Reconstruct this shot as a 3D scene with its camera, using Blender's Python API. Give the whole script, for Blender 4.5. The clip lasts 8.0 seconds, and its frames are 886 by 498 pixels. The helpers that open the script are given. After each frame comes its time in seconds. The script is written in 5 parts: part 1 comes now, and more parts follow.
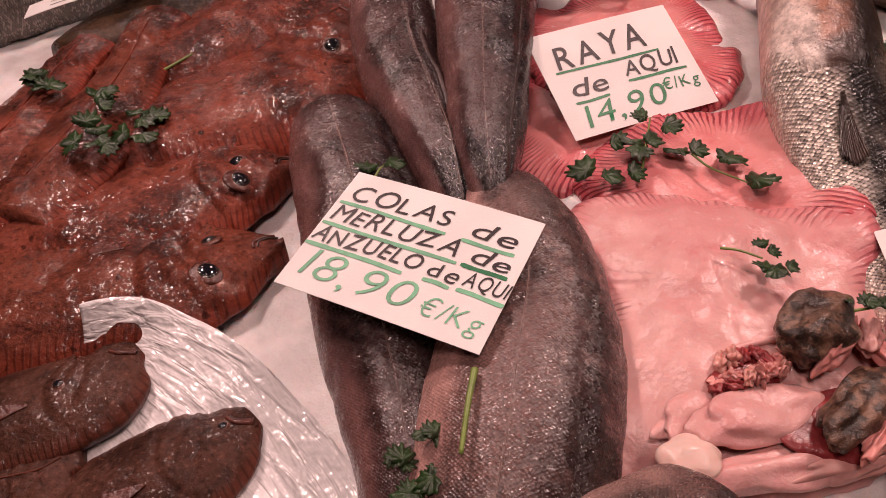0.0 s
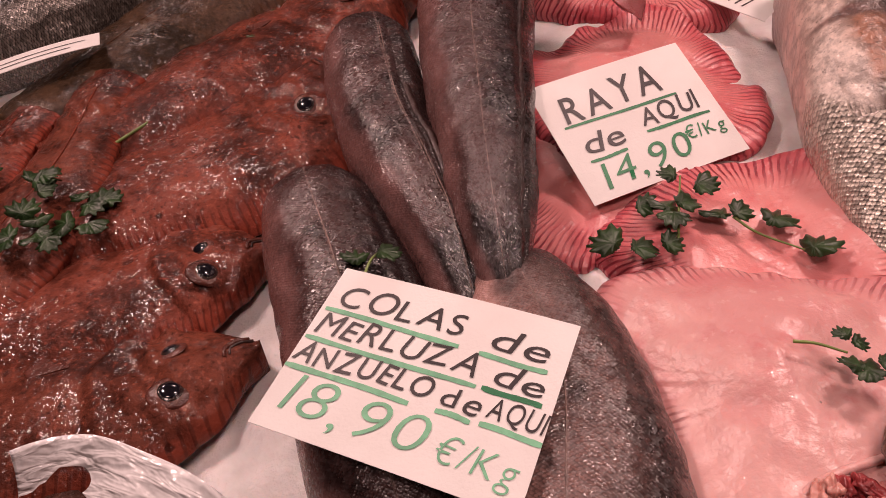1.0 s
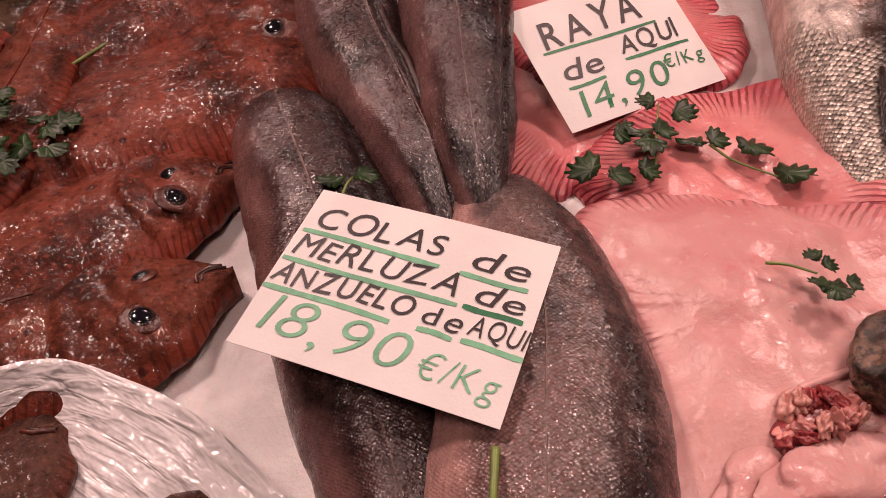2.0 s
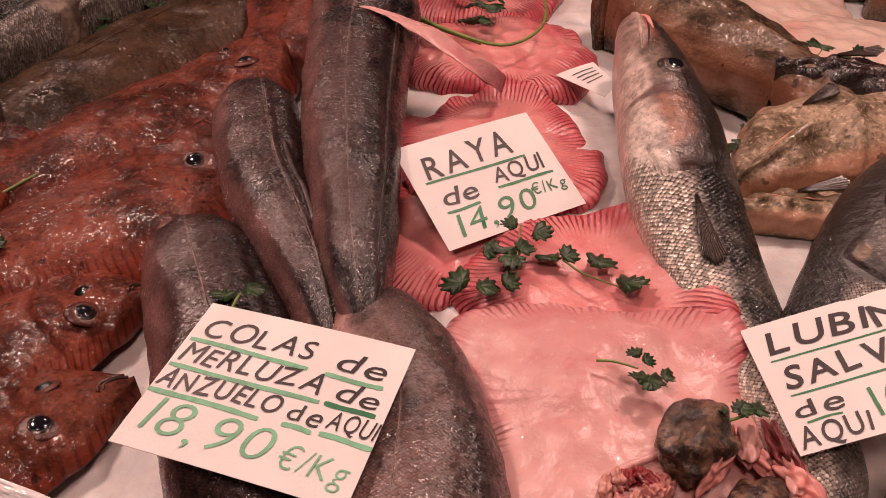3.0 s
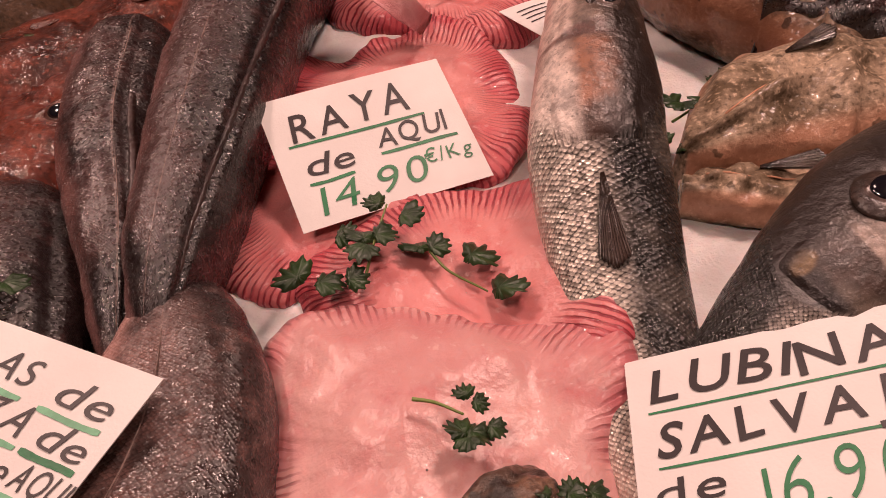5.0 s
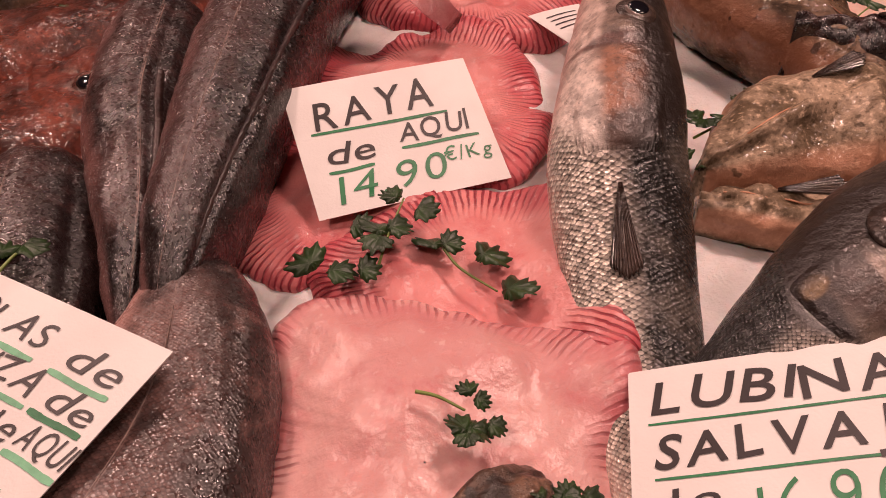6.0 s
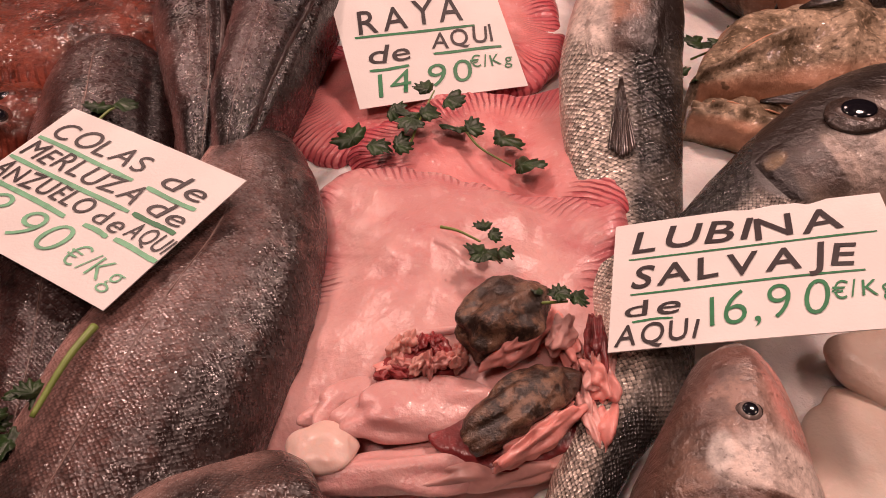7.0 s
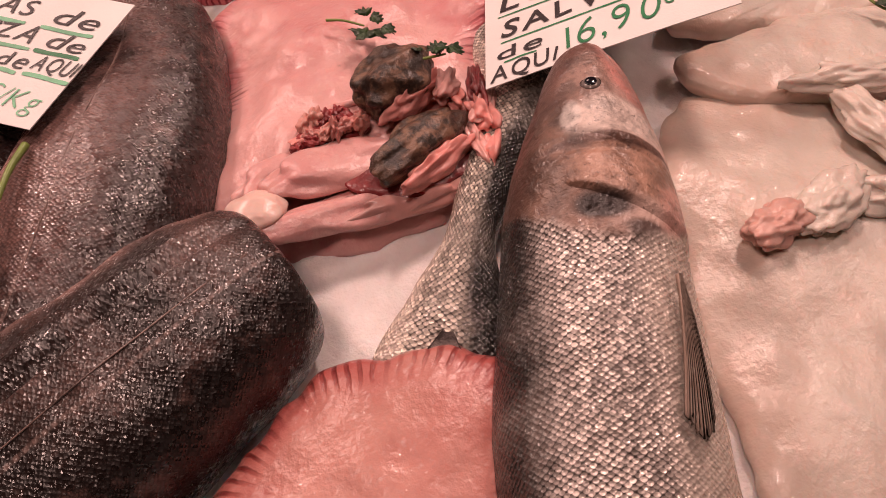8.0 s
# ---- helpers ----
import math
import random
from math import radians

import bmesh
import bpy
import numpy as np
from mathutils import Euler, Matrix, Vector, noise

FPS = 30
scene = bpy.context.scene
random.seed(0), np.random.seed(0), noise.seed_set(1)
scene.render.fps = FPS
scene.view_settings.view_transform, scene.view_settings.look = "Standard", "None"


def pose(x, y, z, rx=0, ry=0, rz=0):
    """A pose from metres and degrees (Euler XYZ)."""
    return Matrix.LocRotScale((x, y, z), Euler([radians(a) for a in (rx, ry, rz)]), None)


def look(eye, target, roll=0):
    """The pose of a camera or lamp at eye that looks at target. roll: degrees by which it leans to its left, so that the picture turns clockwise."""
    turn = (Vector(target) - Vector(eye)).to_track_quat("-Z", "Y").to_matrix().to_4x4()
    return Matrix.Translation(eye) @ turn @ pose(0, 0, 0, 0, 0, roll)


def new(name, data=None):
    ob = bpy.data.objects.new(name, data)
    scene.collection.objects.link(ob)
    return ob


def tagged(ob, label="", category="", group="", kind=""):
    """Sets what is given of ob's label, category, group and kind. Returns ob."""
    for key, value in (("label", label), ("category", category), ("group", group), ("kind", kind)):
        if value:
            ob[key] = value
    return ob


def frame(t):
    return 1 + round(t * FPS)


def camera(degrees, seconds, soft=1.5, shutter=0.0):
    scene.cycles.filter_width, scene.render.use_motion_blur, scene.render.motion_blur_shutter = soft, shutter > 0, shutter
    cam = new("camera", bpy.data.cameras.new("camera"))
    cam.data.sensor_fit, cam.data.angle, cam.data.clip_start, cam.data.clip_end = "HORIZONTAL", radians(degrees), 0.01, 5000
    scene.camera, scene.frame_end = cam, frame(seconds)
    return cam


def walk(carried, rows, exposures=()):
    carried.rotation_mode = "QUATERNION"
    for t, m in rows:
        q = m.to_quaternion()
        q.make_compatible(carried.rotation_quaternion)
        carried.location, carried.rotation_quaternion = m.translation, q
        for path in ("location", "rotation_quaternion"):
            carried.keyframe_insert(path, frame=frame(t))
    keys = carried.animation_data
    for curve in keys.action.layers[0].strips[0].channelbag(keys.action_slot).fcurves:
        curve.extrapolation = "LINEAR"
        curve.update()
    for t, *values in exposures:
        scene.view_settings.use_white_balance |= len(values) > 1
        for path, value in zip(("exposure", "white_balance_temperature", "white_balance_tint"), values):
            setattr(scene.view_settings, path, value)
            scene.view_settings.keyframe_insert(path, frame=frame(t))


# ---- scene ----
# ---- camera and walk ----
cam = camera(67.0, 8.0, soft=0.9)
# seconds, eye x y z in metres, yaw, pitch, roll in degrees
ROWS = [
    (0.0, 0.0000, 0.0000, 0.3836, -0.00, -41.53, -3.39),
    (0.5, -0.0085, 0.0623, 0.3699, -1.79, -39.73, -4.87),
    (1.0, -0.0099, 0.0951, 0.3650, -2.05, -39.33, -5.49),
    (1.2, -0.0127, 0.0983, 0.3514, -1.83, -40.58, -4.65),
    (2.3, -0.0205, 0.0799, 0.3534, -6.45, -44.31, -2.68),
    (2.5, -0.0174, 0.0697, 0.3664, -6.39, -40.95, -3.12),
    (3.0, 0.0291, 0.0342, 0.3855, -10.64, -34.39, -0.45),
    (3.5, 0.1475, 0.0260, 0.3779, -4.85, -30.89, 0.50),
    (4.0, 0.2060, 0.0360, 0.3520, -0.28, -33.63, -0.87),
    (4.5, 0.1980, 0.0936, 0.3421, -3.94, -39.75, -2.25),
    (4.7, 0.1938, 0.1141, 0.3431, -4.43, -39.50, -2.98),
    (5.8, 0.1857, 0.1225, 0.3418, -3.04, -38.82, 0.35),
    (6.0, 0.1865, 0.1157, 0.3434, -3.17, -39.12, 1.12),
    (6.5, 0.1884, 0.0853, 0.3628, -2.47, -37.89, 0.30),
    (7.0, 0.1758, 0.0136, 0.3359, -2.28, -41.10, 3.68),
    (7.5, 0.1511, -0.0444, 0.3271, -1.53, -43.87, 2.12),
    (8.0, 0.1906, -0.0827, 0.3155, -9.30, -49.57, -2.41),
]


def eye_pose(x, y, z, yaw, pitch, roll):
    return pose(x, y, z) @ pose(0, 0, 0, 0, 0, yaw) @ pose(0, 0, 0, 90 + pitch) @ pose(0, 0, 0, 0, 0, roll)


# the clip's white balance starts cooler and warms as the camera swings to the right
walk(cam, [(t, eye_pose(*row)) for t, *row in ROWS], [(0.0, 0.04, 6120, 10), (1.2, -0.03, 6150, 10), (2.5, -0.05, 6350, 10), (3.5, -0.04, 6600, 10), (6.5, -0.04, 6600, 10), (8.0, 0.06, 6500, 10)])


# ---- world and lamps ----
world = bpy.data.worlds.new("market_hall")
scene.world = world
world.use_nodes = True
world.node_tree.nodes["Background"].inputs["Color"].default_value = (1.0, 0.78, 0.70, 1)
world.node_tree.nodes["Background"].inputs["Strength"].default_value = 0.015


def lamp(name, eye, target, size, watts, colour):
    data = bpy.data.lights.new(name, "AREA")
    data.shape, data.size, data.energy, data.color = "DISK", size, watts, colour
    ob = new(name, data)
    ob.matrix_world = look(eye, target)
    return ob


WARM = (1.0, 0.645, 0.56)
lamp("overhead_lamp", (0.55, 0.66, 1.05), (0.30, 0.35, 0), 0.18, 7.4, WARM)
lamp("overhead_lamp", (-0.48, 0.74, 1.05), (-0.22, 0.4, 0), 0.18, 7.4, WARM)
lamp("overhead_lamp", (-0.75, 1.55, 1.15), (-0.2, 0.7, 0), 0.24, 3.8, WARM)
lamp("overhead_lamp", (0.92, 0.22, 1.05), (0.5, 0.1, 0), 0.26, 2.6, WARM)
# added fill with no source seen there: lifts the front of the stall
lamp("overhead_lamp", (-0.06, -0.14, 1.05), (-0.02, 0.15, 0), 0.26, 4.6, WARM)
lamp("overhead_lamp", (0.20, 1.55, 1.15), (0.1, 0.7, 0), 0.24, 2.2, WARM)


# ---- materials ----
class Nodes:
    """Short hand for a node material."""

    def __init__(self, name):
        self.mat = bpy.data.materials.new(name)
        self.mat.use_nodes = True
        self.tree = self.mat.node_tree
        self.bsdf = self.tree.nodes["Principled BSDF"]

    def add(self, kind, settings=(), **inputs):
        node = self.tree.nodes.new(kind)
        for key, value in dict(settings).items():
            setattr(node, key, value)
        for key, value in inputs.items():
            self.put(node.inputs[int(key[1:])] if key[0] == "i" and key[1:].isdigit() else node.inputs[key.replace("_", " ")], value)
        return node

    def put(self, socket, value):
        if isinstance(value, bpy.types.NodeSocket):
            self.tree.links.new(value, socket)
        elif isinstance(value, tuple) and len(value) == 3 and socket.type == "RGBA":
            socket.default_value = (*value, 1)
        else:
            socket.default_value = value

    def coords(self):
        return self.add("ShaderNodeTexCoord").outputs["Object"]

    def uv(self, name):
        return self.add("ShaderNodeUVMap", {"uv_map": name}).outputs["UV"]

    def split(self, vector):
        node = self.add("ShaderNodeSeparateXYZ", i0=vector)
        return node.outputs["X"], node.outputs["Y"]

    def noise(self, scale, detail=3.0, vector=None, rough=0.55, distort=0.0):
        return self.add("ShaderNodeTexNoise", Vector=vector or self.coords(), Scale=scale, Detail=detail, Roughness=rough, Distortion=distort).outputs["Fac"]

    def math(self, op, a, b=0.0, clamp=False):
        return self.add("ShaderNodeMath", {"operation": op, "use_clamp": clamp}, i0=a, i1=b).outputs[0]

    def ramp(self, fac, low, high, to_low=0.0, to_high=1.0):
        node = self.add("ShaderNodeMapRange", {"interpolation_type": "SMOOTHSTEP"}, Value=fac, From_Min=low, From_Max=high, To_Min=to_low, To_Max=to_high)
        return node.outputs["Result"]

    def mix(self, fac, a, b, blend="MIX"):
        node = self.add("ShaderNodeMix", {"data_type": "RGBA", "blend_type": blend}, i0=fac, i6=a, i7=b)
        return node.outputs[2]

    def bump(self, height, distance, strength=1.0, under=None):
        node = self.add("ShaderNodeBump", Height=height, Distance=distance, Strength=strength)
        if under:
            self.put(node.inputs["Normal"], under)
        return node.outputs["Normal"]

    def scales(self, size, random=0.3):
        """Overlapping scales of that length, in the skin's own metres: height and a random value for each."""
        turned = self.add("ShaderNodeMapping", Vector=self.uv("skin"), Rotation=(0, 0, radians(45)), Scale=(1.0 / size, 1.0 / size, 1))
        cell = self.add("ShaderNodeTexVoronoi", {"voronoi_dimensions": "2D", "feature": "F1"}, Vector=turned.outputs[0], Scale=1.0, Randomness=random)
        return cell.outputs["Distance"], self.split(cell.outputs["Color"])[0]

    def glints(self, normal, size, amount, vector=None):
        """Tilts small cells of a surface each its own way, so that some of them catch the lamps."""
        cell = self.add("ShaderNodeTexVoronoi", Vector=vector or self.coords(), Scale=1.0 / size).outputs["Color"]
        off = self.add("ShaderNodeVectorMath", {"operation": "SUBTRACT"}, i0=cell, i1=(0.5, 0.5, 0.5)).outputs[0]
        off = self.add("ShaderNodeVectorMath", {"operation": "SCALE"}, i0=off, Scale=amount).outputs[0]
        both = self.add("ShaderNodeVectorMath", {"operation": "ADD"}, i0=normal, i1=off).outputs[0]
        return self.add("ShaderNodeVectorMath", {"operation": "NORMALIZE"}, i0=both).outputs[0]

    def oval(self, s, side, s0, b0, ds, db, soft=0.3, wob=0.5, scale=60):
        """A soft-edged oval mark on a body, with an uneven rim."""
        a = self.math("POWER", self.math("DIVIDE", self.math("SUBTRACT", s, s0), ds), 2.0)
        b = self.math("POWER", self.math("DIVIDE", self.math("SUBTRACT", side, b0), db), 2.0)
        d = self.math("SQRT", self.math("ADD", a, b))
        d = self.math("ADD", d, self.math("MULTIPLY", self.math("SUBTRACT", self.noise(scale, 4), 0.5), wob))
        return self.ramp(d, 1.0 + soft, 1.0 - soft)

    def done(self, colour, rough, normal=None, metal=0.0, coat=0.0, sss=0.0, spec=0.5, wet=None):
        for key, value in (("Base Color", colour), ("Roughness", rough), ("Metallic", metal), ("Coat Weight", coat), ("Specular IOR Level", spec), ("Subsurface Weight", sss)):
            self.put(self.bsdf.inputs[key], value)
        self.bsdf.inputs["Coat Roughness"].default_value = 0.055
        self.bsdf.inputs["Subsurface Radius"].default_value = (1.0, 0.4, 0.3)
        self.bsdf.inputs["Subsurface Scale"].default_value = 0.006
        if normal:
            self.put(self.bsdf.inputs["Normal"], normal)
            self.put(self.bsdf.inputs["Coat Normal"], wet or normal)
        return self.mat


def plain(name, colour, rough=0.5, spread=0.15, scale=60.0, relief=0.0004, **more):
    n = Nodes(name)
    big, fine = n.noise(scale * 0.15, 3), n.noise(scale, 4)
    both = n.math("ADD", n.math("MULTIPLY", big, 0.6), n.math("MULTIPLY", fine, 0.4))
    dark, light = tuple(c * (1 - spread) for c in colour), tuple(min(1, c * (1 + spread)) for c in colour)
    return n.done(n.mix(n.ramp(both, 0.3, 0.7), dark, light), rough, n.bump(fine, relief), **more)


def mottled(name, dark, light):
    """Wet skin with small light and dark blotches."""
    n = Nodes(name)
    blot, fine = n.noise(110, 5, rough=0.7), n.noise(320, 3)
    c = n.mix(n.ramp(blot, 0.42, 0.60), dark, light)
    c = n.mix(n.ramp(n.noise(34, 4), 0.46, 0.62, 0, 0.7), c, dark)
    return n.done(c, 0.3, n.bump(n.math("ADD", blot, n.math("MULTIPLY", fine, 0.3)), 0.0022), coat=0.15, wet=n.bump(n.noise(140, 4), 0.0022))


def ice_material():
    n = Nodes("crushed_ice")
    grain, lump, fine = n.noise(320, 3), n.noise(38, 4), n.noise(900, 2)
    colour = n.mix(n.ramp(lump, 0.3, 0.7), (0.70, 0.66, 0.65), (0.84, 0.81, 0.80))
    height = n.math("ADD", n.math("MULTIPLY", grain, 0.5), n.math("ADD", lump, n.math("MULTIPLY", fine, 0.15)))
    return n.done(colour, 0.38, n.bump(height, 0.0022, 0.8), sss=0.25, spec=0.5)


def flat_skin(name, tint, dark, patch=16, shine=0.8, fringed=0.5):
    n = Nodes(name)
    blot, grain, speck = n.noise(patch, 6, rough=0.65), n.noise(240, 3), n.noise(620, 2)
    s, side = n.split(n.uv("body"))
    c = n.mix(n.ramp(blot, 0.34, 0.64), dark, tint)
    c = n.mix(n.ramp(n.noise(52, 5, rough=0.7), 0.50, 0.70, 0, 0.55), c, tuple(k * 0.55 for k in dark))
    c = n.mix(n.ramp(grain, 0.54, 0.74, 0, 0.5), c, tuple(min(1, k * 2.0) for k in tint))
    c = n.mix(n.ramp(grain, 0.46, 0.30, 0, 0.6), c, tuple(k * 0.4 for k in dark))
    edge = n.math("ABSOLUTE", n.math("SUBTRACT", side, 0.5))
    c = n.mix(n.ramp(edge, 0.36, 0.5, 0, 0.65), c, (tint[0] * 1.45, tint[1] * 0.95, tint[2] * 0.85))
    rays = n.math("SINE", n.math("ADD", n.math("MULTIPLY", s, 330.0), n.math("MULTIPLY", n.noise(40, 2), 5.0)))
    fringe = n.math("MULTIPLY", n.ramp(edge, 0.37, 0.43), n.ramp(rays, 0.2, 1.0))
    c = n.mix(n.math("MULTIPLY", fringe, fringed), c, dark)
    c = n.mix(n.ramp(n.noise(75, 2), 0.66, 0.72, 0, 0.7), c, tuple(k * 0.4 for k in dark))
    lumps = n.noise(95, 5, rough=0.65)
    height = n.math("ADD", n.math("MULTIPLY", grain, 0.55), n.math("ADD", n.math("MULTIPLY", speck, 0.25), n.math("MULTIPLY", fringe, -fringed)))
    under = n.bump(lumps, 0.0022, 1.0)
    film = n.bump(n.noise(170, 4), 0.0006, 1.0, n.bump(n.noise(60, 4), 0.0022, 1.0))
    return n.done(c, n.ramp(n.noise(30, 3), 0.35, 0.65, 0.42, 0.24), n.bump(height, 0.0007, 1.0, under), spec=0.06, coat=n.ramp(n.noise(24, 4), 0.42, 0.62, shine * 0.12, shine), wet=n.glints(film, 0.0021, 0.42))


def hake_skin(name="hake_skin", back=(0.0065, 0.0037, 0.0038), flank=(0.078, 0.038, 0.035), line=0.47):
    """Slate-brown skin: fine scale rows that glint, dark saddles and a pale lateral line."""
    n = Nodes(name)
    dist, rnd = n.scales(0.0017, 0.45)
    s, side = n.split(n.uv("body"))
    blot = n.noise(20, 5)
    wave = n.math("ADD", side, n.math("MULTIPLY", n.math("SUBTRACT", blot, 0.5), 0.42))
    c = n.mix(n.ramp(wave, 0.30, 0.90), flank, back)
    c = n.mix(n.ramp(n.noise(60, 5, rough=0.7), 0.48, 0.68, 0, 0.45), c, tuple(k * 1.5 for k in flank))
    c = n.mix(n.ramp(n.noise(11, 5, rough=0.65), 0.48, 0.60, 0, 0.85), c, back)
    c = n.mix(n.ramp(dist, 0.30, 0.60, 0, 0.55), c, back)
    c = n.mix(n.math("MULTIPLY", rnd, 0.3), c, back)
    c = n.mix(n.ramp(wave, 0.26, 0.06, 0, 0.75), c, tuple(min(1, k * 2.8) for k in flank))
    c = n.mix(n.ramp(s, 0.085, 0.01, 0, 0.8), c, back)
    bead = n.ramp(n.math("SINE", n.math("MULTIPLY", s, 420.0)), -0.5, 0.6, 0.25, 0.75)
    edge = n.math("ABSOLUTE", n.math("SUBTRACT", n.math("ADD", side, n.math("MULTIPLY", n.math("SUBTRACT", n.noise(9, 2), 0.5), 0.05)), line))
    c = n.mix(n.math("MULTIPLY", n.ramp(edge, 0.003, 0.012, 1.0, 0), bead), c, (0.20, 0.14, 0.125))
    streak = n.add("ShaderNodeMapping", Vector=n.uv("skin"), Scale=(40, 260, 1)).outputs[0]
    fibre = n.noise(1.0, 4, streak)
    c = n.mix(n.ramp(fibre, 0.54, 0.76, 0, 0.35), c, back)
    tall = n.math("ADD", n.math("MULTIPLY", dist, -1.0), n.math("MULTIPLY", fibre, 0.35))
    under = n.bump(n.noise(34, 5), 0.0016, 1.0, n.bump(n.noise(150, 3), 0.0007))
    return n.done(c, n.ramp(rnd, 0.1, 0.9, 0.20, 0.42), n.glints(n.bump(tall, 0.00030, 1.0, under), 0.0017, 0.28), spec=0.6, coat=n.ramp(n.noise(28, 4), 0.42, 0.62, 0.05, 0.5), wet=n.glints(n.bump(n.noise(210, 4), 0.0006, 1.0, under), 0.0014, 0.5))


def bass_skin(name="bass_skin", head=0.27, roll=0.0, silver=(0.62, 0.57, 0.52), back=(0.018, 0.016, 0.015), size=0.0033, marks=(), base=(0.16, 0.115, 0.09), fade=0.25, crown=(0.02, 0.014, 0.012)):
    """Silver scales, a dark back and a bare head; marks: share of the head, side, half sizes, colour, amount."""
    n = Nodes(name)
    dist, rnd = n.scales(size * 0.72, 0.25)
    s, side = n.split(n.uv("body"))
    blot = n.noise(26, 4)
    wave = n.math("ADD", n.math("ADD", side, roll), n.math("MULTIPLY", n.math("SUBTRACT", blot, 0.5), 0.22))
    wave = n.math("SUBTRACT", wave, n.ramp(s, 0.5, 0.85, 0.0, fade))
    flank = n.mix(n.ramp(rnd, 0.2, 0.9), tuple(k * 0.5 for k in silver), silver)
    c = n.mix(n.ramp(wave, 0.44, 0.68), flank, back)
    c = n.mix(n.ramp(dist, 0.38, 0.60, 0, 0.9), c, back)
    c = n.mix(n.ramp(n.noise(16, 5), 0.48, 0.66, 0, 0.5), c, tuple(k * 0.28 for k in silver))
    c = n.mix(n.ramp(wave, 0.20, 0.0, 0, 0.85), c, (0.70, 0.60, 0.52))
    skull = n.mix(n.ramp(n.noise(48, 5, rough=0.7), 0.36, 0.64), tuple(k * 0.45 for k in base), tuple(min(1, k * 1.6) for k in base))
    skull = n.mix(n.ramp(wave, 0.28, 0.06), skull, (0.60, 0.43, 0.37))
    # the near-black marks over gill gaps put the shade of those recesses into colour
    for f, b, df, db, colour, amount in marks:
        vary = n.mix(n.ramp(n.noise(85, 4, rough=0.7), 0.35, 0.65), tuple(k * 0.55 for k in colour), tuple(min(1, k * 1.25) for k in colour))
        skull = n.mix(n.math("MULTIPLY", n.oval(s, side, f * head, b, df * head, db), amount), skull, vary)
    skull = n.mix(n.ramp(wave, 0.50, 0.76), skull, crown)
    skull = n.mix(n.ramp(n.noise(300, 2), 0.62, 0.70, 0, 0.5), skull, tuple(k * 0.3 for k in base))
    front = n.ramp(n.math("ADD", n.math("ADD", s, n.math("MULTIPLY", n.math("SUBTRACT", n.noise(50, 3), 0.5), 0.02)), n.math("MULTIPLY", n.math("POWER", n.math("SUBTRACT", side, 0.45), 2.0), head * 0.8)), head - 0.012, head + 0.012)
    c = n.mix(front, skull, c)
    tall = n.math("MULTIPLY", n.math("MULTIPLY", dist, -1.0), front)
    under = n.bump(n.noise(55, 5, rough=0.65), 0.0030, 1.0, n.bump(n.noise(180, 4), 0.0010))
    metal = n.math("MULTIPLY", front, n.ramp(wave, 0.62, 0.35, 0.0, 0.35))
    return n.done(c, n.math("ADD", n.ramp(rnd, 0.1, 0.9, 0.16, 0.30), n.ramp(front, 0, 1, 0.12, 0.0)), n.glints(n.bump(tall, size * 0.30, 1.0, under), size * 0.9, n.ramp(front, 0, 1, 0.03, 0.46)), metal=metal, coat=0.12, spec=0.6, wet=n.bump(n.noise(160, 4), 0.0012, 1.0, under))


def skate_flesh(name, pale, red, start=0.70, period=0.0062, depth=0.85, milky=0.75, shine=0.28):
    """Pink wing flesh with its radial rays near the rim and a wet glaze."""
    n = Nodes(name)
    r, v = n.split(n.uv("body"))
    soft = n.noise(14, 4)
    wob = n.math("ADD", v, n.math("MULTIPLY", n.noise(38, 3), 0.009))
    wave = n.math("SINE", n.math("MULTIPLY", wob, 2 * math.pi / period))
    band = n.ramp(n.math("ADD", r, n.math("MULTIPLY", n.math("SUBTRACT", n.noise(20, 3), 0.5), 0.6)), start, start + 0.25)
    line = n.math("MULTIPLY", n.ramp(wave, 0.0, 1.0), n.math("MULTIPLY", band, n.ramp(n.noise(30, 4), 0.32, 0.58, 0.35 * depth, depth)))
    blush = n.ramp(n.math("ADD", r, n.math("MULTIPLY", n.math("SUBTRACT", soft, 0.5), 1.2)), 0.55, 1.02)
    c = n.mix(blush, pale, tuple((a + b * 3) / 4 for a, b in zip(pale, red)))
    c = n.mix(n.ramp(n.noise(8, 4), 0.48, 0.66, 0, 0.55), c, tuple((a + b) / 2 for a, b in zip(pale, red)))
    c = n.mix(n.ramp(n.noise(26, 6, rough=0.7), 0.52, 0.72, 0, 0.55), c, red)
    c = n.mix(n.ramp(n.noise(11, 5), 0.50, 0.66, 0, milky), c, tuple(min(1, k * 1.10 + 0.03) for k in pale))
    c = n.mix(n.ramp(n.noise(150, 4), 0.60, 0.72, 0, 0.3), c, (0.80, 0.60, 0.57))
    c = n.mix(line, c, tuple(k * 0.5 for k in red))
    tall = n.math("ADD", n.math("MULTIPLY", line, -0.7), n.math("MULTIPLY", n.noise(70, 4), 1.0))
    wet = n.bump(n.math("ADD", n.noise(120, 3), n.math("MULTIPLY", line, -0.5)), 0.0008, 1.0, n.bump(n.noise(60, 4), 0.0016, 1.0))
    return n.done(c, 0.32, n.bump(tall, 0.0012, 1.0, n.bump(n.noise(230, 3), 0.0006)), coat=n.ramp(n.noise(26, 4), 0.40, 0.60, shine * 0.4, shine), sss=0.22, spec=0.4, wet=n.glints(wet, 0.0018, 0.18))


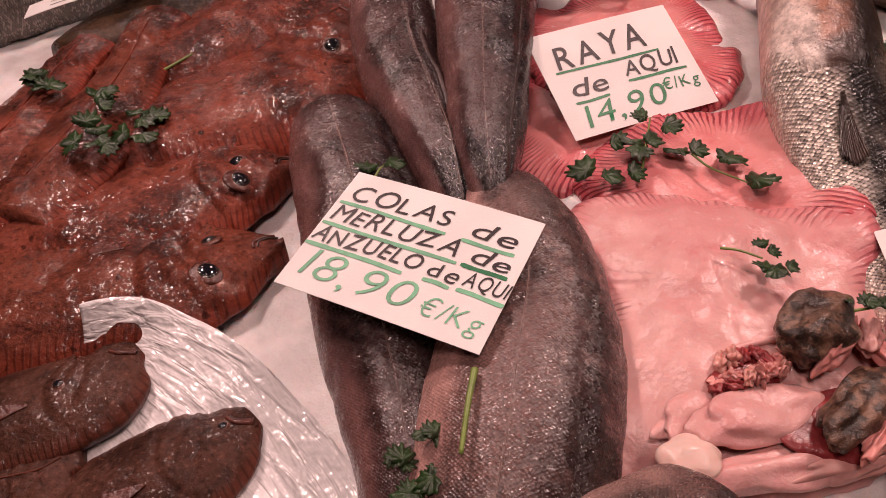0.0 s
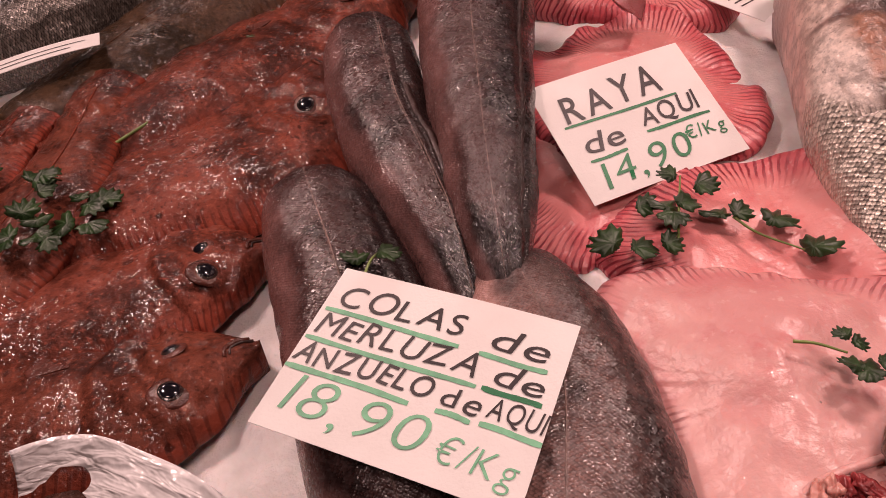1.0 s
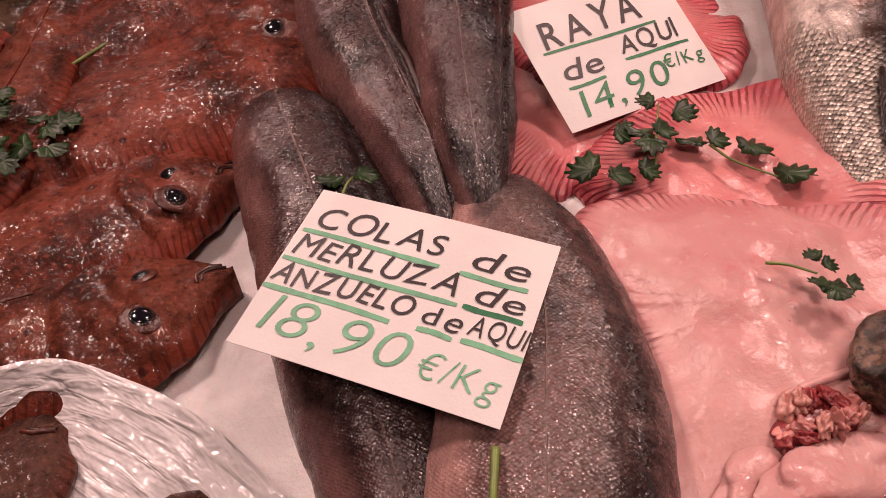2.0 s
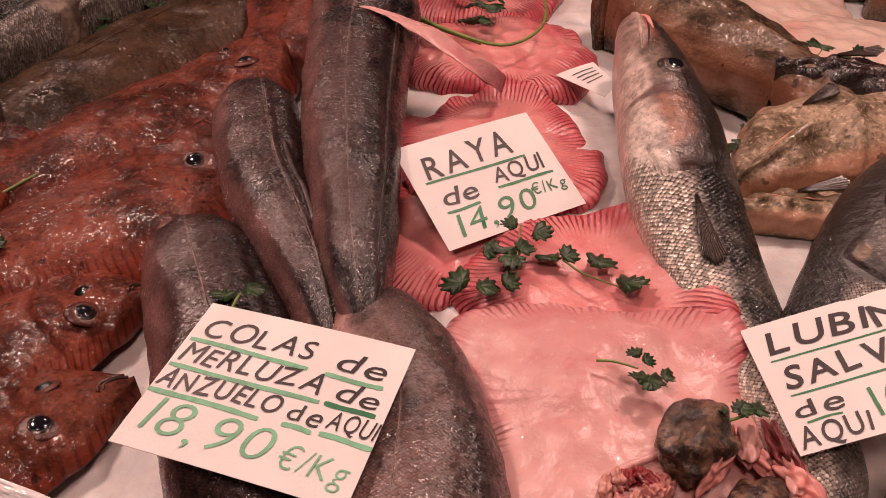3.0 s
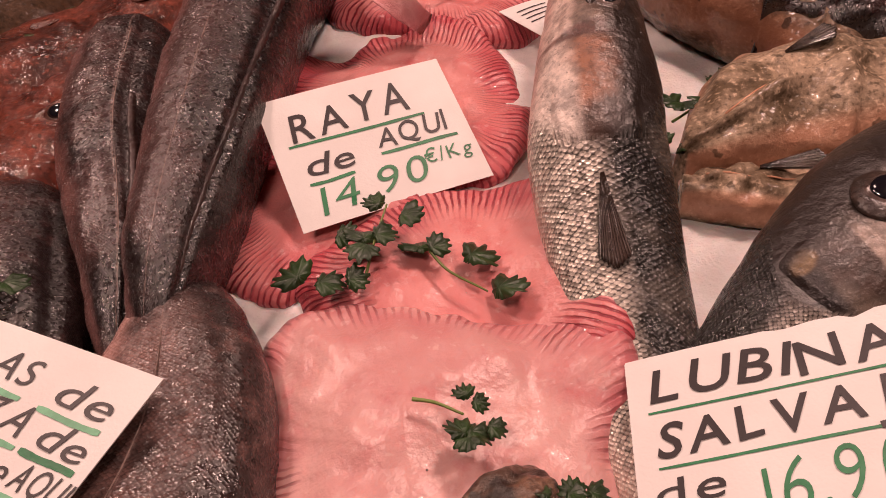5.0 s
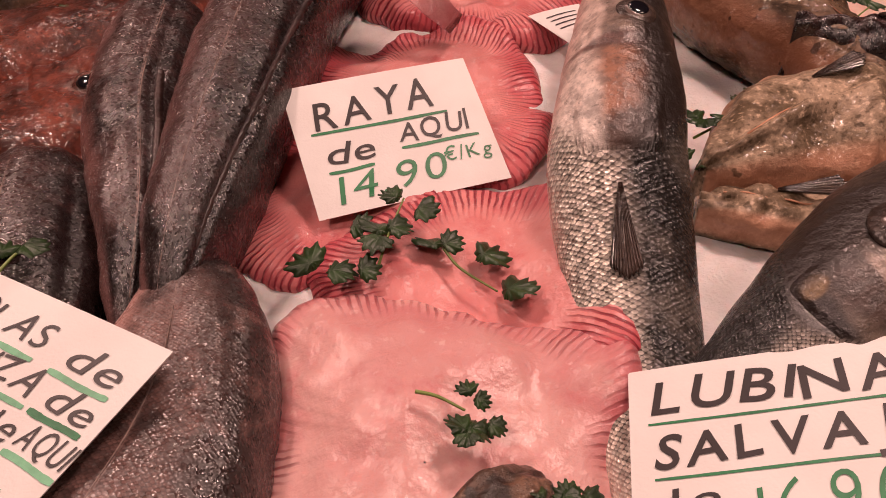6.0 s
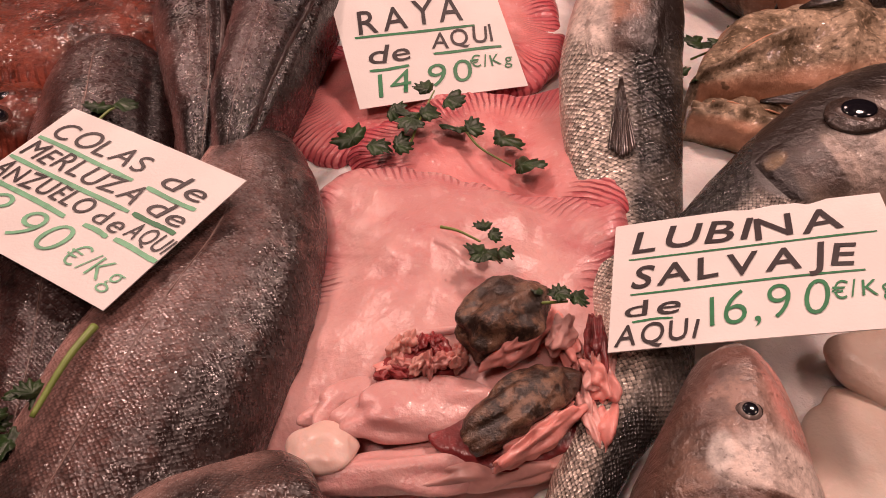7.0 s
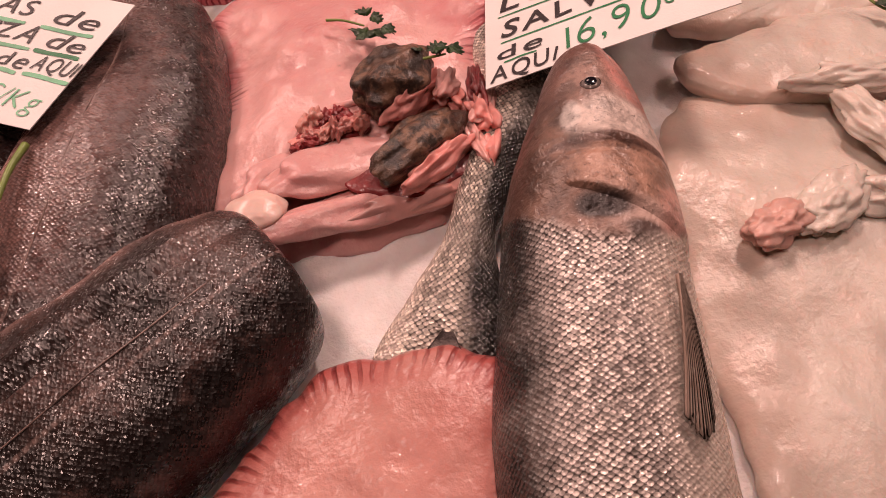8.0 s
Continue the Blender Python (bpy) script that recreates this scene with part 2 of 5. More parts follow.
def ray_skin(name, pale, dark):
    """A fin membrane with rays that run from its root."""
    n = Nodes(name)
    f, side = n.split(n.uv("body"))
    wave = n.math("SINE", n.math("ADD", n.math("MULTIPLY", side, 70.0), n.math("MULTIPLY", n.noise(60, 2), 2.5)))
    mottle = n.noise(110, 4, rough=0.7)
    c = n.mix(n.ramp(wave, -0.4, 0.8, 0.0, 0.4), pale, dark)
    c = n.mix(n.ramp(mottle, 0.45, 0.65, 0, 0.8), c, dark)
    c = n.mix(n.ramp(n.math("ABSOLUTE", side), 0.86, 0.97, 0, 0.9), c, dark)
    return n.done(c, 0.24, n.bump(n.math("ADD", wave, mottle), 0.0006), spec=0.6, coat=0.3)


def paper_material():
    n = Nodes("card_paper")
    fine, big = n.noise(500, 2), n.noise(20, 3)
    return n.done(n.mix(n.ramp(big, 0.3, 0.7), (0.70, 0.67, 0.65), (0.76, 0.74, 0.72)), 0.6, n.bump(fine, 0.0002))


def film_material():
    """Glossy white film with fine ribs that catch the lamps."""
    n = Nodes("ribbed_plastic")
    stretched = n.add("ShaderNodeMapping", Vector=n.uv("skin"), Rotation=(0, 0, 0.25), Scale=(26, 150, 1)).outputs[0]
    rib = n.noise(1.0, 2, stretched, 0.45, 0.5)
    c = n.mix(n.ramp(n.noise(30, 3), 0.3, 0.7), (0.72, 0.70, 0.70), (0.86, 0.84, 0.84))
    height = n.math("ADD", n.math("MULTIPLY", rib, 1.6), n.math("MULTIPLY", n.noise(36, 3), 2.2))
    return n.done(c, 0.16, n.bump(height, 0.0030), coat=1.0)


ICE = ice_material()
BROWN_FLAT = flat_skin("flatfish_skin", (0.160, 0.046, 0.028), (0.036, 0.011, 0.008), shine=0.9)
RED_FLAT = flat_skin("red_flatfish_skin", (0.195, 0.052, 0.033), (0.044, 0.013, 0.009), shine=0.9)
DARK_FLAT = flat_skin("small_flatfish_skin", (0.098, 0.044, 0.031), (0.034, 0.016, 0.012), shine=0.5)
OLIVE_FLAT = flat_skin("olive_flatfish_skin", (0.072, 0.040, 0.022), (0.020, 0.012, 0.007))
HAKE = hake_skin()
HAKE_BLACK = hake_skin("blackish_hake_skin", (0.010, 0.0068, 0.0064), (0.135, 0.082, 0.072), 0.70)
# lighter copy of the hake skin: the flank's bright sheen is put into its colour
HAKE_SHEEN = hake_skin("sheen_lit_hake_skin", (0.020, 0.0125, 0.0118), (0.215, 0.122, 0.108))
HAKE_MID = hake_skin("slim_hake_skin", line=0.62)
BASS = bass_skin()
DIM_SILVER = bass_skin("dim_silver_skin", 0.2, 0.28, (0.30, 0.26, 0.23), (0.016, 0.013, 0.012), 0.0028, fade=0.0)
BASS_LONG = bass_skin("bass_skin_long_head", 0.385, 0.10, (0.74, 0.66, 0.57), size=0.0034, fade=0.10, base=(0.085, 0.052, 0.038), marks=(
    (0.16, 0.26, 0.20, 0.26, (0.36, 0.24, 0.21), 0.85), (0.20, 0.52, 0.13, 0.10, (0.36, 0.13, 0.10), 0.7), (0.12, 0.85, 0.30, 0.26, (0.030, 0.020, 0.018), 0.9),
    (0.55, 0.42, 0.14, 0.30, (0.17, 0.12, 0.095), 0.9), (0.60, 0.12, 0.25, 0.16, (0.62, 0.48, 0.42), 0.8), (0.80, 0.42, 0.12, 0.36, (0.25, 0.105, 0.058), 0.9),
    (0.95, 0.62, 0.07, 0.26, (0.055, 0.028, 0.020), 0.9), (0.66, 0.46, 0.022, 0.42, (0.09, 0.030, 0.022), 0.9), (0.90, 0.16, 0.2, 0.18, (0.70, 0.60, 0.54), 0.8)))
BASS_SHORT = bass_skin("bass_skin_short_head", 0.375, -0.24, (0.92, 0.80, 0.73), size=0.0027, base=(0.15, 0.088, 0.066), fade=0.0, crown=(0.075, 0.040, 0.030), marks=(
    (0.15, 0.20, 0.26, 0.26, (0.42, 0.14, 0.12), 0.75), (0.10, 0.70, 0.30, 0.3, (0.13, 0.060, 0.048), 0.7), (0.30, 0.55, 0.17, 0.20, (0.30, 0.19, 0.155), 0.8),
    (0.50, 0.38, 0.11, 0.30, (0.56, 0.46, 0.41), 0.95), (0.48, 0.66, 0.07, 0.06, (0.62, 0.56, 0.52), 0.8), (0.73, 0.34, 0.12, 0.36, (0.36, 0.205, 0.145), 0.9),
    (0.615, 0.42, 0.018, 0.40, (0.10, 0.050, 0.038), 0.9), (0.88, 0.52, 0.05, 0.14, (0.022, 0.015, 0.014), 0.95), (0.97, 0.30, 0.05, 0.12, (0.035, 0.022, 0.020), 0.85), (0.86, 0.10, 0.14, 0.14, (0.55, 0.30, 0.25), 0.9)))
BASS_BIG = bass_skin("bass_skin_big_head", 0.77, 0.10, (0.50, 0.44, 0.39), size=0.0028, base=(0.11, 0.085, 0.068), fade=0.0, marks=(
    (0.45, 0.34, 0.26, 0.28, (0.20, 0.16, 0.138), 0.9), (0.70, 0.26, 0.13, 0.22, (0.36, 0.30, 0.265), 0.95), (0.30, 0.30, 0.10, 0.20, (0.30, 0.25, 0.22), 0.8),
    (0.86, 0.44, 0.06, 0.30, (0.050, 0.030, 0.024), 0.9), (0.96, 0.42, 0.045, 0.26, (0.018, 0.012, 0.011), 1.0), (0.92, 0.58, 0.028, 0.07, (0.46, 0.29, 0.13), 0.9), (0.80, 0.30, 0.022, 0.20, (0.42, 0.33, 0.28), 0.8)))
PALE_CHEEK = plain("pale_cheek_skin", (0.38, 0.28, 0.24), 0.25, 0.7, 60, 0.001)
SKATE_A = skate_flesh("skate_flesh", (0.62, 0.345, 0.325), (0.50, 0.10, 0.125), 0.73, 0.0066, 0.9, 0.8)
SKATE_B = skate_flesh("skate_fan_flesh", (0.64, 0.25, 0.24), (0.48, 0.045, 0.075), 0.58, 0.0064, 1.0, 0.55)
SKATE_C = skate_flesh("rosy_skate_flesh", (0.54, 0.26, 0.22), (0.34, 0.045, 0.045), 0.70, 0.0072, 1.0, 0.7)
FILLET = skate_flesh("pale_fillet", (0.70, 0.54, 0.46), (0.60, 0.32, 0.27), 1.6)
SQUID = skate_flesh("white_squid", (0.64, 0.57, 0.50), (0.62, 0.46, 0.38), 1.6, shine=0.5)
ROSY_SQUID = skate_flesh("rosy_squid", (0.62, 0.40, 0.34), (0.56, 0.24, 0.20), 1.6)
GURNARD = flat_skin("mottled_tan_skin", (0.44, 0.33, 0.235), (0.12, 0.084, 0.052), 30, fringed=0.0)
DUSKY = flat_skin("dusky_brown_skin", (0.165, 0.108, 0.070), (0.026, 0.017, 0.011), 24, fringed=0.0)
RED_MEAT = plain("raw_red_meat", (0.24, 0.030, 0.032), 0.34, 0.8, 70, 0.0024, sss=0.1, coat=0.12)
PINK_MEAT = plain("raw_pink_meat", (0.66, 0.27, 0.24), 0.34, 0.45, 60, 0.0014, sss=0.2, coat=0.15)
BELLY_MEAT = plain("belly_flesh", (0.62, 0.33, 0.30), 0.34, 0.35, 50, 0.0014, sss=0.2, coat=0.12)
WHITE_MEAT = plain("white_cartilage", (0.70, 0.50, 0.44), 0.32, 0.10, 60, 0.001, sss=0.3)
CHUNK = mottled("mottled_dark_skin", (0.022, 0.013, 0.009), (0.19, 0.105, 0.066))
PAPER = paper_material()
BLACK_INK = plain("black_marker", (0.02, 0.012, 0.014), 0.5, 0.2)
GREEN_INK = plain("green_marker", (0.015, 0.16, 0.06), 0.5, 0.25, 200)
PALE_GREEN_INK = plain("pale_green_marker", (0.16, 0.42, 0.25), 0.55, 0.25, 200)
LEAF = plain("parsley_leaf", (0.016, 0.040, 0.009), 0.42, 0.6, 160, 0.0008)
STEM = plain("parsley_stem", (0.16, 0.22, 0.05), 0.4, 0.3, 120)
ONION = plain("spring_onion_green", (0.22, 0.50, 0.06), 0.35, 0.3, 60, coat=0.3)
FILM = film_material()
PUPIL = plain("eye_pupil", (0.008, 0.007, 0.010), 0.10, 0.1, coat=1.0)
PALE_IRIS = plain("pale_eye_iris", (0.20, 0.155, 0.14), 0.2, 0.3, 300, coat=0.6)
IRIS = plain("eye_iris", (0.030, 0.020, 0.016), 0.15, 0.5, 400, coat=0.8)
SILVER_IRIS = plain("silver_eye_iris", (0.085, 0.062, 0.055), 0.15, 0.6, 300, coat=0.8)
DARK_RIM = plain("dark_eye_rim", (0.05, 0.034, 0.028), 0.25, 0.6, 260, 0.001)
SOCKET = plain("eye_socket_skin", (0.085, 0.026, 0.018), 0.25, 0.5, 260, 0.001)
LINE = plain("lateral_line_skin", (0.16, 0.105, 0.09), 0.35, 0.8, 300)
DARK_FIN = plain("dark_fin_membrane", (0.035, 0.020, 0.018), 0.3, 0.6, 240, 0.001)
STEEL = plain("brushed_steel", (0.4, 0.4, 0.4), 0.4, 0.1, 20, metal=0.8)
# dark so that the unseen shell bounces little light onto the stall
WALL = plain("unseen_hall_shell", (0.06, 0.045, 0.04), 0.8, 0.1, 5)
GROOVE = plain("dark_mouth_line", (0.035, 0.016, 0.013), 0.4, 0.3)


# ---- building helpers ----
def bed(x, y):
    """Height of the sloping ice."""
    return 0.12 * (max(y, -0.2) - 0.35) + 0.20 * min(max(x, -0.12), 0.18)


def pile(x, y):
    """Height on which the thicker fish lie: they are heaped up towards the rear."""
    return bed(x, y) + 0.05 * (max(y, -0.2) - 0.35)


def fuzz(x, y, z, scale, seed=0.0):
    return noise.noise(Vector((x * scale + seed, y * scale - seed, z * scale + 0.37 * seed)))


def link(name, me, material, parent=None, label=""):
    me.materials.append(material)
    me.polygons.foreach_set("use_smooth", [True] * len(me.polygons))
    ob = new(name, me)
    ob.parent = parent
    return tagged(ob, label)


def part(name, bm, material, parent, label=""):
    me = bpy.data.meshes.new(name)
    bm.to_mesh(me)
    bm.free()
    return link(name, me, material, parent, label)


def thing(name, label, category, group="", kind=""):
    return tagged(new(name), label, category, group, kind)


def grid_mesh(name, pts, skin=None, body=None, closed=False, caps=False):
    """A mesh over rows of points, with the two coordinate layers that the skins use."""
    pts = np.asarray(pts, float)
    nu, nv = pts.shape[:2]
    verts = pts.reshape(-1, 3)
    faces, corner = [], []
    last = nv if closed else nv - 1
    for i in range(nu - 1):
        for j in range(last):
            k = (j + 1) % nv
            faces.append((i * nv + j, i * nv + k, (i + 1) * nv + k, (i + 1) * nv + j))
            corner += [(i, j), (i, j + 1), (i + 1, j + 1), (i + 1, j)]
    if caps:
        faces += [tuple(range(nv))[::-1], tuple((nu - 1) * nv + j for j in range(nv))]
        corner += [(0, j) for j in range(nv)][::-1] + [(nu - 1, j) for j in range(nv)]
    me = bpy.data.meshes.new(name)
    me.from_pydata(verts.tolist(), [], faces)
    corner = np.array(corner)
    for key, layer in (("skin", skin), ("body", body)):
        if layer is not None:
            layer = np.asarray(layer, float)
            uv = me.uv_layers.new(name=key)
            uv.data.foreach_set("uv", layer[corner[:, 0], np.minimum(corner[:, 1], layer.shape[1] - 1)].ravel())
    me.update()
    return me


def smooth(points, count, closed=False):
    """A Catmull-Rom curve through rows of numbers."""
    p = np.asarray(points, float)
    n = len(p)
    ext = np.vstack([p[-1], p, p[0], p[1]]) if closed else np.vstack([2 * p[0] - p[1], p, 2 * p[-1] - p[-2]])
    spans = n if closed else n - 1
    out = []
    for q in np.linspace(0, spans, count, endpoint=not closed):
        i = min(int(q), spans - 1)
        t = q - i
        a, b, c, d = ext[i : i + 4]
        out.append(0.5 * (2 * b + (c - a) * t + (2 * a - 5 * b + 4 * c - d) * t * t + (3 * b - a - 3 * c + d) * t**3))
    return np.array(out)


class Body:
    """A lofted body. stations: x, y, half width, height of the middle over the ice, half height."""

    def __init__(self, stations, rings=90, segs=56, edge=1.0, back_right=True, dent=None, lumps=0.001, seed=0.0, level=None, rest=True, drape=False):
        st = smooth(stations, rings)
        st[:, 2] = np.maximum(st[:, 2], 0.0015)
        st[:, 4] = np.maximum(st[:, 4], 0.0015)
        base = np.array([pile(x, y) if level is None else level for x, y in st[:, :2]])
        self.mid = np.c_[st[:, :2], base + st[:, 3]]
        way = np.gradient(self.mid, axis=0)
        way /= np.linalg.norm(way, axis=1)[:, None]
        self.way = way
        self.right = np.c_[way[:, 1], -way[:, 0], 0 * way[:, 0]]
        self.right /= np.linalg.norm(self.right, axis=1)[:, None]
        self.w, self.h = st[:, 2], st[:, 4]
        self.rings, self.segs = rings, segs
        run = np.r_[0, np.cumsum(np.linalg.norm(np.diff(self.mid, axis=0), axis=1))]
        self.length = run[-1]
        self.pts = np.zeros((rings, segs, 3))
        skin, body = np.zeros((rings, segs + 1, 2)), np.zeros((rings, segs + 1, 2))
        mean = float(np.mean(self.w + self.h)) / 2
        for i in range(rings):
            s = run[i] / run[-1]
            for j in range(segs + 1):
                a = 2 * math.pi * j / segs - math.pi / 2
                ca, sa = math.cos(a), math.sin(a)
                side = 0.5 + 0.5 * ca * (1 if back_right else -1)
                skin[i, j] = run[i], a * mean
                body[i, j] = s, side
                if j == segs:
                    continue
                deep = self.h[i] if sa > 0 or not rest else max(self.h[i], self.mid[i][2] - bed(*self.mid[i][:2]) + 0.004)
                q = self.mid[i] + self.right[i] * self.w[i] * ca + Vector3(0, 0, deep * math.copysign(abs(sa) ** edge, sa))
                if drape:
                    q = q - Vector3(0, 0, max(0.0, self.mid[i][2] - bed(*q[:2]) - 0.018) * ca**4)
                d = lumps * fuzz(*q, 24, seed) + 0.5 * lumps * fuzz(*q, 70, seed)
                if dent:
                    d += dent(s, side, sa)
                self.pts[i, j] = q + (self.right[i] * ca + Vector3(0, 0, sa)) * d
        self.back_right, self.share = back_right, run / run[-1]
        self.skin, self.body = skin, body

    def mesh(self, name):
        return grid_mesh(name, self.pts, self.skin, self.body, closed=True, caps=True)

    def at(self, s, side, lift=0.0):
        """A place on the upper side: s from nose to tail, side from belly (0) to back (1)."""
        fi = min(max(float(np.interp(s, self.share, np.arange(self.rings))), 1.0), self.rings - 2.001)
        ca = (2 * side - 1) * (1 if self.back_right else -1)
        a = math.acos(max(-1, min(1, ca)))
        fj = (a + math.pi / 2) / (2 * math.pi) * self.segs
        i, j = int(fi), int(fj)
        u, v, k, m = fi - i, fj - j, (j + 1) % self.segs, j % self.segs
        p = (1 - u) * ((1 - v) * self.pts[i, m] + v * self.pts[i, k]) + u * ((1 - v) * self.pts[i + 1, m] + v * self.pts[i + 1, k])
        _, nrm, way = self.spot(max(i, 1), m, 0.0)
        return p + nrm * lift, nrm, way

    def over(self, x, y, lift=0.0):
        """The place of the upper side over a point of the plan."""
        near = np.hypot(self.pts[..., 0] - x, self.pts[..., 1] - y) + 10.0 * (self.pts[..., 2] < self.mid[:, None, 2])
        i, j = np.unravel_index(np.argmin(near), near.shape)
        return self.spot(min(max(i, 1), self.rings - 2), j, lift)

    def spot(self, i, j, lift):
        p = self.pts[i, j]
        du = self.pts[i + 1, j] - self.pts[i - 1, j]
        dv = self.pts[i, (j + 1) % self.segs] - self.pts[i, j - 1]
        nrm = np.cross(du, dv)
        nrm = nrm / (np.linalg.norm(nrm) + 1e-9)
        nrm = nrm if nrm[2] > 0 else -nrm
        return p + nrm * lift, nrm, self.way[i]


def Vector3(x, y, z):
    return np.array([x, y, z], float)


def dome(name, place, normal, along, rx, ry, rz, material, parent, rows=10, cols=24, label="", notch=0.0):
    """A low dome on a surface: an eye, a bump, a lump."""
    z = Vector(normal).normalized()
    x = (Vector(along) - Vector(along).dot(z) * z).normalized()
    y = z.cross(x)
    pts = []
    for i in range(rows + 1):
        f = i / rows * math.pi / 2
        ring = []
        for j in range(cols):
            a = 2 * math.pi * j / cols
            r = math.cos(f) * (1 + notch * math.sin(3 * a + 1))
            ring.append(Vector(place) + x * rx * r * math.cos(a) + y * ry * r * math.sin(a) + z * (rz * math.sin(f) - 0.15 * rz))
        pts.append(ring)
    return link(name, grid_mesh(name, pts, closed=True, caps=True), material, parent, label)


def eye_on(body, owner, x, y, radius, iris=IRIS, bulge=0.55, rim=None):
    """A round eye in a raised, wrinkled rim."""
    p, nrm, way = body.over(x, y)
    if rim:
        dome("eye_socket", p - nrm * 0.0010, nrm, way, radius * (1.26 if rim is True else 1.5), radius * (1.2 if rim is True else 1.3), radius * 0.40, SOCKET if rim is not True else DARK_RIM, owner, notch=0.05)
    ball = dome("eye", p, nrm, way, radius, radius * 0.94, radius * bulge, iris, owner, label="glossy round fish eye")
    dome("pupil", p + nrm * radius * bulge * 0.62, nrm, way, radius * 0.68, radius * 0.64, radius * bulge * 0.45, PUPIL, ball)


def tube(name, pts, radius, material, parent, label="", sides=8, taper=0.6, count=24):
    line = smooth(pts, count)
    way = np.gradient(line, axis=0)
    rows = []
    for i, (p, w) in enumerate(zip(line, way)):
        w = Vector(w).normalized()
        x = w.cross(Vector((0.1, 0.2, 1))).normalized()
        y = w.cross(x)
        r = radius * (1 - (1 - taper) * i / (count - 1))
        rows.append([Vector(p) + (x * math.cos(a) + y * math.sin(a)) * r for a in (2 * math.pi * k / sides for k in range(sides))])
    return link(name, grid_mesh(name, rows, closed=True, caps=True), material, parent, label)


def line_on(body, owner, name, marks, radius, material, lift=0.0):
    tube(name, [body.at(s, side, lift)[0] for s, side in marks], radius, material, owner, count=30)


def shell_on(body, owner, name, s0, s1, b0, b1, rise, material, rows=26, cols=26, label="", lobe=0.0, slant=0.0):
    """A plate that lies on a body, with a rounded rear rim: a gill cover."""
    pts, uv = [], []
    for i in range(rows + 1):
        ring, urow = [], []
        for j in range(cols + 1):
            b = b0 + (b1 - b0) * j / cols
            belly = math.sin(math.pi * j / cols)
            s = s0 + (s1 - s0 + lobe * belly + slant * (0.5 - j / cols)) * i / rows
            f = i / rows
            k = rise * f * min(1, 9 * (1 - f)) * min(1, 2.5 * belly) - 0.0004
            q = body.at(s, b, k)[0]
            ring.append(q)
            urow.append((s, b))
        pts.append(ring)
        uv.append(urow)
    return link(name, grid_mesh(name, pts, np.array(uv) * 0.12, uv), material, owner, label)


def fan(name, root, way, normal, length, spread, material, parent, rays=9, fold=0.002, label="", droop=0.0, fork=0.0):
    """A fin: rays that spread from a root, with a thickness and an uneven rim."""
    z = Vector(normal).normalized()
    x = (Vector(way) - Vector(way).dot(z) * z).normalized()
    y = z.cross(x)
    cols = rays * 2 + 1
    rows, uv = [], []
    for i in range(17):
        f = i / 16
        ring, under, urow = [], [], []
        for j in range(cols):
            side = 2 * j / (cols - 1) - 1
            a = 0.5 * side * spread
            tip = 1 - 0.25 * abs(side) * 0.5 + fork * (side * side - 0.6) + 0.025 * math.sin(j * 2.3)
            r = length * (0.10 + 0.90 * f * tip)
            q = Vector(root) + (x * math.cos(a) + y * math.sin(a)) * r + z * ((fold if j % 2 else -fold) * f - droop * f * f)
            thick = 0.0011 - 0.0007 * f
            ring.append(q + z * thick)
            under.append(q - z * thick)
            urow.append((f, side))
        rows.append([*ring, *under[::-1]])
        uv.append([*urow, *urow[::-1]])
    return link(name, grid_mesh(name, rows, uv, uv, closed=True, caps=True), material, parent, label)


